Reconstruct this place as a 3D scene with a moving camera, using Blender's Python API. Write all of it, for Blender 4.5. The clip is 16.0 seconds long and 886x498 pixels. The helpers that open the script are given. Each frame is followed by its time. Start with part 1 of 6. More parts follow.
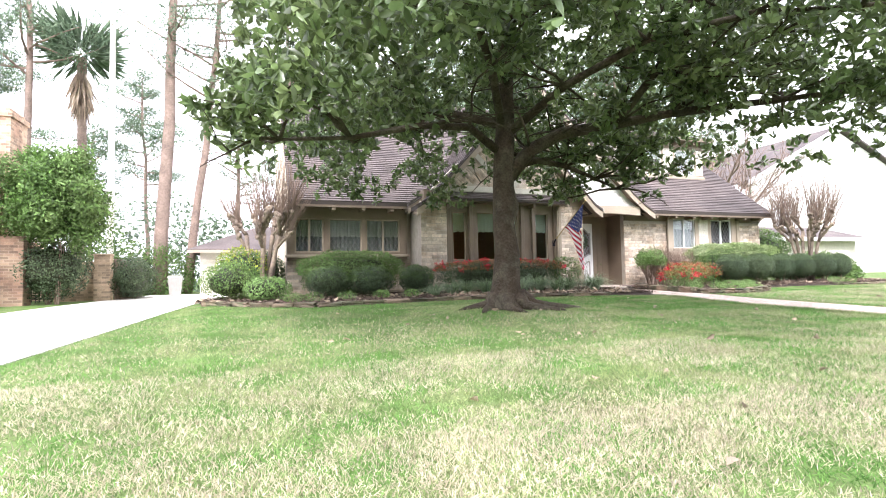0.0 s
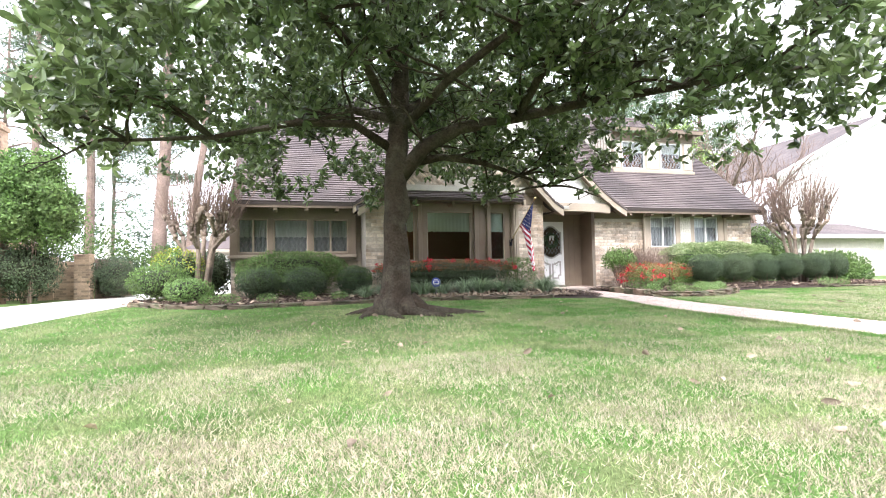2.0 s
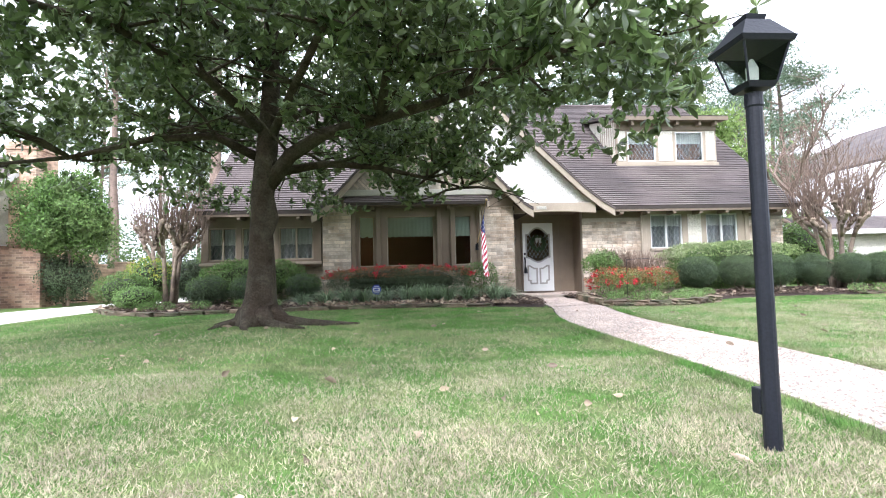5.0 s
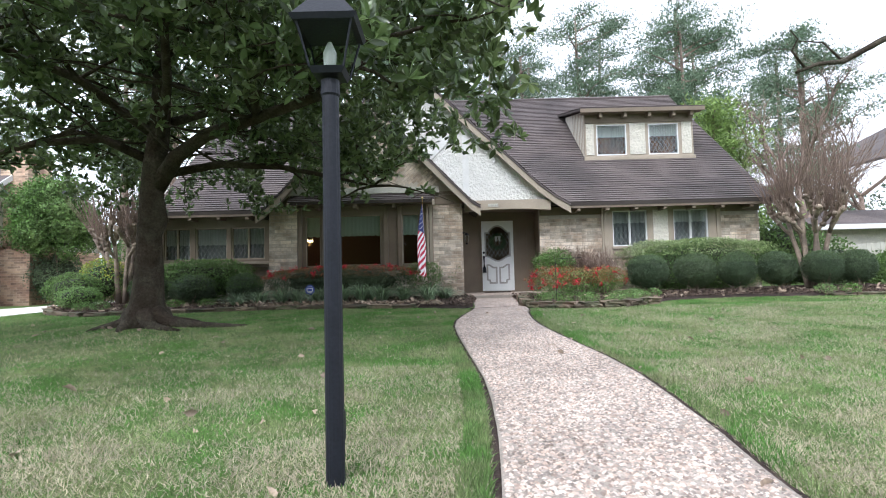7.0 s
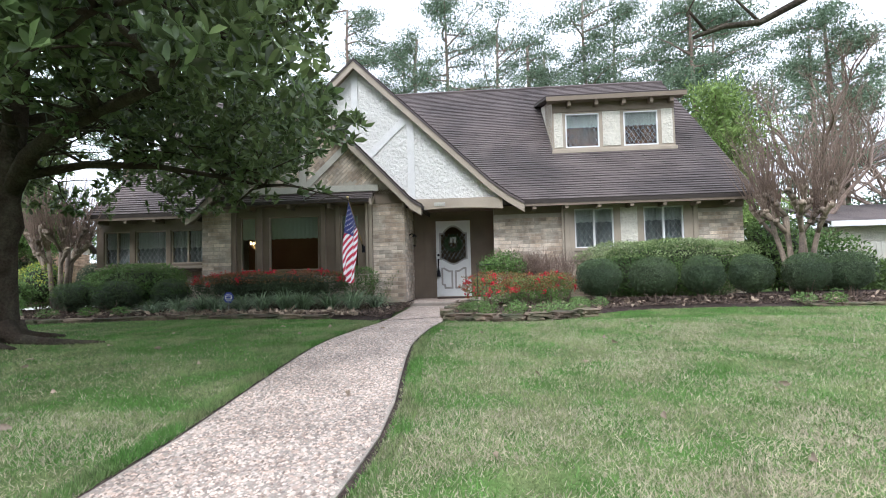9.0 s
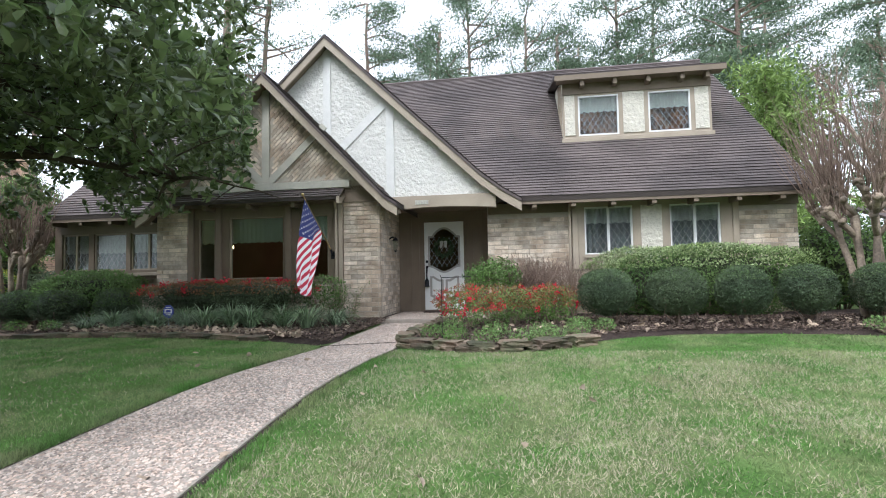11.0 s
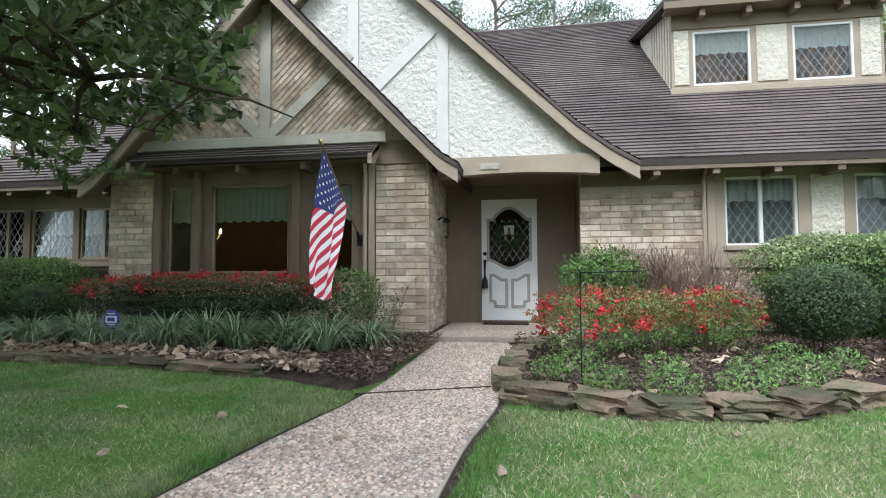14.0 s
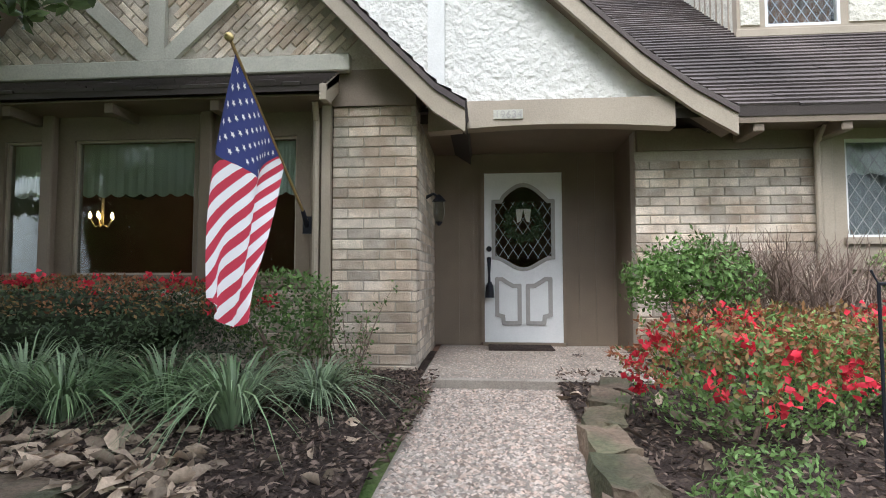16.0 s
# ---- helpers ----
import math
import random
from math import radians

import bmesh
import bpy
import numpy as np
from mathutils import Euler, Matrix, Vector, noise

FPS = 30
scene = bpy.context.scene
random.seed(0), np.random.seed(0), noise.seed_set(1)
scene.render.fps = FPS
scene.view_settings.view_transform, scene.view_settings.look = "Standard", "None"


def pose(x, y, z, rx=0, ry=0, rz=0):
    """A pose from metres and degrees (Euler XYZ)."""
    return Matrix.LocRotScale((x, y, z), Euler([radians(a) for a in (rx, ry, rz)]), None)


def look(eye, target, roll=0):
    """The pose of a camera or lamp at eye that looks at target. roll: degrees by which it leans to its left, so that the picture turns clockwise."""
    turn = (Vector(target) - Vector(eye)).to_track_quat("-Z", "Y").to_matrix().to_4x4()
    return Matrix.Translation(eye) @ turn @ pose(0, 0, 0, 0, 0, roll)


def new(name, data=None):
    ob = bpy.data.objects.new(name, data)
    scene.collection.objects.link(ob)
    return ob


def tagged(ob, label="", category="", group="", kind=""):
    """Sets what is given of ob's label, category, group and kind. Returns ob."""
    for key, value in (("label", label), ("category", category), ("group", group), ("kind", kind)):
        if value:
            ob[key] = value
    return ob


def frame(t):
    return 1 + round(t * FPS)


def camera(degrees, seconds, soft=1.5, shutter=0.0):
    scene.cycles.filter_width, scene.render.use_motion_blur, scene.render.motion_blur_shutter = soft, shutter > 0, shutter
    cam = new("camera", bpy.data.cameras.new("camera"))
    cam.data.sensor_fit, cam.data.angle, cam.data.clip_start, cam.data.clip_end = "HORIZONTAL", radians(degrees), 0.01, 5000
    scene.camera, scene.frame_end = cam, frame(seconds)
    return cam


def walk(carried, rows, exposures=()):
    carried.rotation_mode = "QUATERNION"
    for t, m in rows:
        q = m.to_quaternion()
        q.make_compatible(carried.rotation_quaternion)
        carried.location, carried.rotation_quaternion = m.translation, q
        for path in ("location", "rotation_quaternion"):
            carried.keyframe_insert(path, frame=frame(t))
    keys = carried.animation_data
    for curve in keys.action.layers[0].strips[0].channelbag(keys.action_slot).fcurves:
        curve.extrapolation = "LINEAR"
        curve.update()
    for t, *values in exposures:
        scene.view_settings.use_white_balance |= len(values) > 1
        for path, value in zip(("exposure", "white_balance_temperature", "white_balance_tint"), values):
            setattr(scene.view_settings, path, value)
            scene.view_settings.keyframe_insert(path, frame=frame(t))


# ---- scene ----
cam = camera(81.8, 16.0, soft=1.0)
METRES, EYE, TILT, LEAN, TURN = 20.2, 0.86, 0.0, 0.0, -20.0
ROWS = [
    (0.0, 0.0, 0.0, 0.0, 0.06, 3.06, 1.21),
    (0.5, 0.0316, 0.0048, 0.0011, 0.59, 3.01, 1.18),
    (1.0, 0.0623, 0.0113, 0.0008, 1.19, 2.95, 1.19),
    (1.5, 0.0926, 0.0171, 0.001, 2.66, 2.93, 1.19),
    (2.0, 0.1209, 0.0246, 0.0023, 4.4, 2.86, 1.12),
    (2.5, 0.1495, 0.0326, 0.0023, 7.39, 2.82, 1.2),
    (3.0, 0.1778, 0.0414, 0.0023, 10.82, 2.74, 1.26),
    (3.5, 0.2069, 0.0491, 0.0028, 14.24, 2.67, 1.35),
    (4.0, 0.2377, 0.0565, 0.0043, 14.91, 2.64, 1.39),
    (4.5, 0.2695, 0.065, 0.0059, 15.27, 2.9, 1.39),
    (5.0, 0.3, 0.0765, 0.006, 15.62, 3.13, 1.37),
    (7.5, 0.4376, 0.1416, 0.0064, 21.33, 2.87, 1.48),
    (8.0, 0.4639, 0.1613, 0.007, 22.58, 2.82, 1.53),
    (8.5, 0.4858, 0.1896, 0.0116, 23.62, 2.7, 1.55),
    (9.0, 0.5006, 0.2189, 0.0141, 24.12, 2.62, 1.49),
    (9.5, 0.5099, 0.2481, 0.0167, 25.02, 2.66, 1.38),
    (12.0, 0.5036, 0.3858, 0.0222, 31.42, 3.12, 0.87),
    (12.5, 0.4799, 0.4066, 0.0214, 32.34, 3.16, 0.74),
    (13.0, 0.4518, 0.4232, 0.0208, 31.74, 3.17, 0.56),
    (13.5, 0.4213, 0.4355, 0.02, 29.28, 3.18, 0.22),
    (14.0, 0.39, 0.4508, 0.0185, 28.75, 3.07, 0.17),
    (14.5, 0.3641, 0.4723, 0.0171, 28.34, 2.95, 0.19),
    (15.0, 0.3426, 0.4998, 0.0188, 26.96, 2.99, 0.12),
    (15.5, 0.327, 0.5278, 0.0203, 25.28, 2.94, 0.02),
    (16.0, 0.3153, 0.5566, 0.0209, 24.56, 3.09, 0.05),
]
walk(cam, [(t, pose(0, 0, EYE, TILT, LEAN, TURN) @ pose(METRES * x, METRES * y, METRES * z, 90 + pitch, roll, yaw)) for t, x, y, z, yaw, pitch, roll in ROWS],
     [(0.0, 2.24, 6200, 18), (1.5, 2.26, 6150, 18), (3.0, 2.27, 6100, 17), (4.2, 2.22, 6000, 17), (5.2, 1.84, 5850, 15), (7.4, 1.12, 5800, 12), (9.5, 1.1, 5800, 12), (12.0, 1.15, 5850, 9), (14.0, 1.2, 5850, 8), (16.0, 1.27, 5900, 11)])
# overcast daylight
world = bpy.data.worlds.new("overcast_sky")
scene.world = world
world.use_nodes = True
wn, wl = world.node_tree.nodes, world.node_tree.links
sky = wn.new("ShaderNodeTexSky")
sky.sky_type, sky.sun_disc = "NISHITA", False
sky.sun_elevation, sky.sun_rotation, sky.air_density, sky.dust_density = radians(48), radians(200), 1.0, 4.0
grey = wn.new("ShaderNodeHueSaturation")
grey.inputs["Saturation"].default_value = 0.12
cloud = wn.new("ShaderNodeMix")
cloud.data_type = "RGBA"
cloud.inputs[0].default_value = 0.6
cloud.inputs[7].default_value = (9.6, 10.0, 10.4, 1)
wl.new(sky.outputs[0], grey.inputs["Color"])
wl.new(grey.outputs[0], cloud.inputs[6])
wl.new(cloud.outputs[2], wn["Background"].inputs["Color"])
wn["Background"].inputs["Strength"].default_value = 0.12
sun = new("sun", bpy.data.lights.new("sun", "SUN"))
sun.data.energy, sun.data.angle, sun.data.color = 1.1, radians(18), (1.0, 0.96, 0.9)
sun.matrix_world = look((0, 0, 30), (5.0, 14.0, 12.0))


# ---- materials ----
def mat(name, colour, rough=0.8, metal=0.0, var=0.25, scale=6.0, fine=60.0, bump=0.3, second=None, second_scale=1.2, island=0.0, random_obj=0.0, depth=0.01, spec=0.4, sss=0.0):
    m = bpy.data.materials.new(name)
    m.use_nodes = True
    n, l = m.node_tree.nodes, m.node_tree.links
    b = n["Principled BSDF"]
    b.inputs["Roughness"].default_value, b.inputs["Metallic"].default_value = rough, metal
    b.inputs["Specular IOR Level"].default_value = spec
    geo = n.new("ShaderNodeNewGeometry")

    def tex(s, detail=4.0):
        t = n.new("ShaderNodeTexNoise")
        t.inputs["Scale"].default_value, t.inputs["Detail"].default_value = s, detail
        l.new(geo.outputs["Position"], t.inputs["Vector"])
        return t

    def ramp(src, lo, hi, a, c):
        r = n.new("ShaderNodeMapRange")
        for i, v in enumerate((lo, hi, a, c)):
            r.inputs[i + 1].default_value = v
        l.new(src, r.inputs[0])
        return r.outputs[0]

    base = None
    col = n.new("ShaderNodeRGB")
    col.outputs[0].default_value = (*colour, 1)
    base = col.outputs[0]
    if second:
        mx = n.new("ShaderNodeMix")
        mx.data_type = "RGBA"
        mx.inputs[7].default_value = (*second, 1)
        l.new(base, mx.inputs[6])
        l.new(ramp(tex(second_scale, 6.0).outputs[0], 0.42, 0.6, 0, 1), mx.inputs[0])
        base = mx.outputs[2]
    hsv = n.new("ShaderNodeHueSaturation")
    l.new(base, hsv.inputs["Color"])
    val = n.new("ShaderNodeMath")
    val.operation = "MULTIPLY"
    l.new(ramp(tex(scale).outputs[0], 0.25, 0.75, 1 - var, 1 + var), val.inputs[0])
    l.new(ramp(tex(fine, 3.0).outputs[0], 0.25, 0.75, 1 - var, 1 + var), val.inputs[1])
    out = val.outputs[0]
    for amount, src in ((island, geo.outputs["Random Per Island"]), (random_obj, None)):
        if amount:
            if src is None:
                src = n.new("ShaderNodeObjectInfo").outputs["Random"]
            v2 = n.new("ShaderNodeMath")
            v2.operation = "MULTIPLY"
            l.new(out, v2.inputs[0])
            l.new(ramp(src, 0, 1, 1 - amount, 1 + amount), v2.inputs[1])
            out = v2.outputs[0]
    l.new(out, hsv.inputs["Value"])
    l.new(hsv.outputs[0], b.inputs["Base Color"])
    if bump:
        bp = n.new("ShaderNodeBump")
        bp.inputs["Strength"].default_value, bp.inputs["Distance"].default_value = bump, depth
        l.new(tex(fine).outputs[0], bp.inputs["Height"])
        l.new(bp.outputs[0], b.inputs["Normal"])
    if sss:
        b.inputs["Transmission Weight"].default_value = 0.0
        tr = n.new("ShaderNodeBsdfTranslucent")
        ad = n.new("ShaderNodeMixShader")
        ad.inputs[0].default_value = sss
        l.new(hsv.outputs[0], tr.inputs["Color"])
        l.new(b.outputs[0], ad.inputs[1])
        l.new(tr.outputs[0], ad.inputs[2])
        l.new(ad.outputs[0], n["Material Output"].inputs["Surface"])
    return m


M_LAWN = mat("lawn_turf", (0.085, 0.145, 0.04), 0.9, var=0.3, scale=1.3, fine=45, bump=0.8, second=(0.13, 0.165, 0.065), second_scale=2.2, depth=0.02, spec=0.1)
M_BLADE = mat("grass_blade", (0.115, 0.24, 0.055), 0.7, var=0.2, scale=1.2, fine=9, bump=0, second=(0.235, 0.28, 0.125), second_scale=1.7, island=0.45, spec=0.25, sss=0.3)
M_BLADE2 = mat("straw_blade", (0.47, 0.41, 0.30), 0.8, var=0.2, scale=1.5, fine=9, bump=0, island=0.35, spec=0.2, sss=0.2)
M_SOIL = mat("dark_mulch", (0.055, 0.04, 0.034), 0.95, var=0.5, scale=5, fine=50, bump=1.0, depth=0.03, spec=0.15)
M_CHIP = mat("mulch_chip", (0.12, 0.088, 0.07), 0.9, var=0.3, bump=0.3, island=0.85, spec=0.2)
M_DEAD = mat("dead_leaf", (0.34, 0.26, 0.19), 0.7, var=0.25, bump=0.2, island=0.45)
M_CONC = mat("driveway_concrete", (0.62, 0.60, 0.55), 0.9, var=0.1, scale=1.5, fine=80, bump=0.3)
M_AGG = mat("walk_mortar", (0.30, 0.26, 0.22), 0.9, var=0.3, scale=3, fine=120, bump=0.8)
M_PEB = mat("pebble", (0.385, 0.325, 0.28), 0.65, var=0.2, scale=1.5, fine=60, bump=0.2, island=0.6, second=(0.40, 0.30, 0.24), second_scale=25)
M_BRICK = mat("pale_brick", (0.57, 0.49, 0.40), 0.9, var=0.22, scale=9, fine=90, bump=0.9, random_obj=0.3, second=(0.40, 0.315, 0.235), second_scale=2.6)
M_MORT = mat("mortar", (0.40, 0.355, 0.295), 0.95, var=0.15, bump=0.5)
M_REDBRICK = mat("red_brick", (0.31, 0.20, 0.145), 0.9, var=0.25, scale=3, fine=60, bump=0.5, random_obj=0.3, second=(0.40, 0.29, 0.21), second_scale=1.6)


def coursed(m, colour):
    """Bricks too far off to build: courses and joints laid over a brick material."""
    n, l = m.node_tree.nodes, m.node_tree.links
    geo, cut, mix = n.new("ShaderNodeNewGeometry"), n.new("ShaderNodeSeparateXYZ"), n.new("ShaderNodeCombineXYZ")
    add, tex, over = n.new("ShaderNodeMath"), n.new("ShaderNodeTexBrick"), n.new("ShaderNodeMix")
    l.new(geo.outputs["Position"], cut.inputs[0])
    l.new(cut.outputs[0], add.inputs[0])
    l.new(cut.outputs[1], add.inputs[1])
    l.new(add.outputs[0], mix.inputs[0])
    l.new(cut.outputs[2], mix.inputs[1])
    l.new(mix.outputs[0], tex.inputs["Vector"])
    for key, v in (("Scale", 1.0), ("Brick Width", 0.23), ("Row Height", 0.085), ("Mortar Size", 0.008)):
        tex.inputs[key].default_value = v
    tex.inputs["Color1"].default_value, tex.inputs["Color2"].default_value = (0.6, 0.6, 0.6, 1), (1.3, 1.25, 1.2, 1)
    tex.inputs["Mortar"].default_value = (*colour, 1)
    over.data_type, over.blend_type = "RGBA", "MULTIPLY"
    over.inputs[0].default_value = 1.0
    socket = n["Principled BSDF"].inputs["Base Color"]
    l.new(socket.links[0].from_socket, over.inputs[6])
    l.new(tex.outputs["Color"], over.inputs[7])
    l.new(over.outputs[2], socket)
    return m


coursed(M_REDBRICK, (1.15, 1.2, 1.25))
M_POSTBRICK = coursed(mat("post_brick", (0.40, 0.31, 0.22), 0.9, var=0.25, scale=2, fine=60, bump=0.5), (1.1, 1.1, 1.1))
# tan wood, darkened so the porch recess's shade is partly in the colour
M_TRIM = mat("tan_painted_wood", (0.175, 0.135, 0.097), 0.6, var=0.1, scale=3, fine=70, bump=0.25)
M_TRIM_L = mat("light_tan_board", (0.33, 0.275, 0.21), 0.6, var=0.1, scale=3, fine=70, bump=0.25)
M_BOARD = mat("grey_tan_timber", (0.42, 0.40, 0.34), 0.7, var=0.12, scale=4, fine=60, bump=0.3)
M_STUCCO = mat("white_stucco", (0.62, 0.605, 0.565), 0.9, var=0.06, scale=4, fine=14, bump=1.0, depth=0.05)
M_WBOARD = mat("white_timber", (0.62, 0.61, 0.585), 0.7, var=0.06, bump=0.2)
M_CREAM = mat("cream_stucco", (0.57, 0.535, 0.455), 0.9, var=0.08, scale=4, fine=16, bump=1.0, depth=0.05)
M_SHING = mat("brown_shingle", (0.115, 0.093, 0.088), 0.95, var=0.2, scale=1.2, fine=120, bump=0.5, island=0.1, second=(0.085, 0.07, 0.068), second_scale=0.5)
M_DECK = mat("roof_deck", (0.05, 0.04, 0.035), 0.95, var=0.1)
M_WHITE = mat("white_paint", (0.68, 0.68, 0.665), 0.5, var=0.04, bump=0.1)
M_GREYP = mat("grey_paint", (0.33, 0.31, 0.29), 0.5, var=0.08, bump=0.1)
M_BLACK = mat("black_metal", (0.013, 0.014, 0.02), 0.5, 0.0, var=0.2, bump=0.15, spec=0.25)
M_LEAD = mat("lead_came", (0.42, 0.42, 0.42), 0.5, 0.3, var=0.1, bump=0)
M_CURT = mat("white_lace", (0.78, 0.78, 0.75), 0.9, var=0.1, scale=12, fine=120, bump=0.3)
M_GREENVAL = mat("pale_green_valance", (0.74, 0.80, 0.73), 0.9, var=0.05, scale=12, bump=0.2)
M_RUSTC = mat("rust_curtain", (0.27, 0.12, 0.06), 0.9, var=0.45, scale=5, fine=40, bump=0.1, second=(0.10, 0.06, 0.045), second_scale=4)
M_SHEER = mat("grey_sheer", (0.30, 0.31, 0.33), 0.9, var=0.15, scale=10, bump=0.1)
M_INT = mat("dim_interior_wall", (0.19, 0.105, 0.07), 0.9, var=0.15, scale=2, bump=0.1)
M_BARK = mat("grey_brown_bark", (0.048, 0.036, 0.026), 0.95, var=0.35, scale=5, fine=30, bump=1.0, depth=0.03, second=(0.07, 0.06, 0.044), second_scale=3, spec=0.15)
M_PINEB = mat("pine_bark", (0.21, 0.155, 0.125), 0.95, var=0.3, scale=2, fine=14, bump=0.8, depth=0.05)
M_MYRT = mat("smooth_tan_bark", (0.30, 0.235, 0.175), 0.75, var=0.3, scale=5, fine=30, bump=0.5, second=(0.15, 0.115, 0.09), second_scale=2.2)
M_TWIG = mat("bare_twig", (0.19, 0.135, 0.105), 0.85, var=0.3, bump=0)
M_ROCK = mat("mossy_sandstone", (0.165, 0.12, 0.086), 0.9, var=0.3, scale=4, fine=40, bump=0.8, depth=0.02, second=(0.085, 0.085, 0.048), second_scale=3, random_obj=0.45)


def leafmat(name, colour, second=None, rough=0.55, island=0.45, sss=0.3, spec=0.3):
    return mat(name, colour, rough, var=0.15, scale=0.9, fine=5, bump=0, second=second, second_scale=1.0, island=island, sss=sss, spec=spec)


M_MAG = leafmat("magnolia_leaf", (0.105, 0.155, 0.056), (0.145, 0.19, 0.075), 0.3, island=0.6, sss=0.48, spec=0.7)
M_BOX = leafmat("dark_shrub_leaf", (0.055, 0.084, 0.042), (0.075, 0.105, 0.052), rough=0.55, sss=0.1, spec=0.3)
# grey-green with sky light painted in, for the tops of the round shrubs
M_BOXLIT = leafmat("skylit_shrub_top", (0.115, 0.165, 0.075), (0.095, 0.14, 0.06), rough=0.5, spec=0.3)
# dark colour that puts the shade inside a shrub into its core
M_CORE = leafmat("shaded_shrub_core", (0.035, 0.04, 0.024), sss=0.0, spec=0.1)
M_FRESH = leafmat("fresh_green_leaf", (0.13, 0.235, 0.055), (0.17, 0.27, 0.09))
M_HOLLY = leafmat("mid_green_leaf", (0.085, 0.15, 0.04), (0.12, 0.18, 0.055))
M_AZRED = leafmat("red_petal", (0.62, 0.025, 0.05), (0.70, 0.05, 0.08), island=0.35)
M_AZBR = leafmat("rusty_leaf", (0.29, 0.115, 0.06), (0.22, 0.15, 0.06))
M_LIRI = leafmat("strap_leaf", (0.15, 0.225, 0.105), (0.24, 0.31, 0.19), rough=0.4, island=0.65, spec=0.5)
# blue-green needles, lightened to paint in the haze over far trees
M_FARL = leafmat("hazed_pine_needles", (0.115, 0.17, 0.105), (0.16, 0.21, 0.135), 0.8)
M_LIME = leafmat("lime_leaf", (0.20, 0.285, 0.085), rough=0.7)
M_TIP = leafmat("pale_hedge_tip", (0.27, 0.36, 0.14), (0.36, 0.42, 0.23))
M_YEL = leafmat("yellow_green_leaf", (0.33, 0.36, 0.06))


def flat(name, colour, rough=0.5, metal=0.0, emit=0.0):
    m = bpy.data.materials.new(name)
    m.use_nodes = True
    b = m.node_tree.nodes["Principled BSDF"]
    b.inputs["Base Color"].default_value = (*colour, 1)
    b.inputs["Roughness"].default_value, b.inputs["Metallic"].default_value = rough, metal
    if emit:
        b.inputs["Emission Color"].default_value = (*colour, 1)
        b.inputs["Emission Strength"].default_value = emit
    return m


M_GLASS = bpy.data.materials.new("window_glass")
M_GLASS.use_nodes = True
_n, _l = M_GLASS.node_tree.nodes, M_GLASS.node_tree.links
_t, _g, _m, _f = _n.new("ShaderNodeBsdfTransparent"), _n.new("ShaderNodeBsdfGlossy"), _n.new("ShaderNodeMixShader"), _n.new("ShaderNodeFresnel")
_t.inputs[0].default_value = (0.86, 0.9, 0.88, 1)
_g.inputs["Roughness"].default_value = 0.02
_f.inputs["IOR"].default_value = 1.36
_l.new(_f.outputs[0], _m.inputs[0])
_l.new(_t.outputs[0], _m.inputs[1])
_l.new(_g.outputs[0], _m.inputs[2])
_l.new(_m.outputs[0], _n["Material Output"].inputs["Surface"])
M_BRASS = flat("aged_brass", (0.55, 0.42, 0.2), 0.35, 1.0)
M_BULB = flat("warm_bulb", (1.0, 0.72, 0.35), 0.5, emit=5)
M_NAVY = flat("flag_blue", (0.03, 0.04, 0.16), 0.8)
M_RED = flat("flag_red", (0.48, 0.03, 0.06), 0.8)
M_FWHITE = flat("flag_white", (0.78, 0.76, 0.76), 0.8)
M_SIGNB = flat("sign_blue", (0.05, 0.07, 0.36), 0.5)


# ---- helpers ----
def thing(name, label, category, at=(0, 0, 0), group="", kind=""):
    ob = new(name)
    ob.empty_display_size = 0.2
    ob.location = at
    return tagged(ob, label, category, group, kind)


def link_mesh(name, mesh, material, parent=None, label=""):
    ob = new(name, mesh)
    if material:
        mesh.materials.append(material)
    if parent:
        ob.parent = parent
        if not parent.parent:
            ob.matrix_parent_inverse = Matrix.Translation(-parent.location)
    if label:
        ob["label"] = label
    return ob


def part(name, bm, material, parent=None, label="", smooth=False):
    """One bmesh, in world metres, as one mesh object under a thing."""
    me = bpy.data.meshes.new(name)
    bm.normal_update()
    bm.to_mesh(me)
    bm.free()
    if smooth:
        me.shade_smooth()
    return link_mesh(name, me, material, parent, label)


def box(bm, x0, x1, y0, y1, z0, z1, bev=0.0):
    r = bmesh.ops.create_cube(bm, size=1, matrix=Matrix.Translation(((x0 + x1) / 2, (y0 + y1) / 2, (z0 + z1) / 2)) @ Matrix.Diagonal((abs(x1 - x0), abs(y1 - y0), abs(z1 - z0), 1)))
    if bev:
        es = list({e for v in r["verts"] for e in v.link_edges})
        bmesh.ops.bevel(bm, geom=es, offset=bev, segments=1, affect="EDGES")
    return bm


def prism(bm, pts, vec):
    """A polygon pushed along vec into a solid."""
    a = [bm.verts.new(p) for p in pts]
    b = [bm.verts.new(Vector(p) + Vector(vec)) for p in pts]
    bm.faces.new(a)
    bm.faces.new(b[::-1])
    for i in range(len(a)):
        j = (i + 1) % len(a)
        bm.faces.new((a[j], a[i], b[i], b[j]))
    bmesh.ops.recalc_face_normals(bm, faces=bm.faces)
    return bm


def B(*a, **k):
    return box(bmesh.new(), *a, **k)


def P(pts, vec):
    return prism(bmesh.new(), pts, vec)


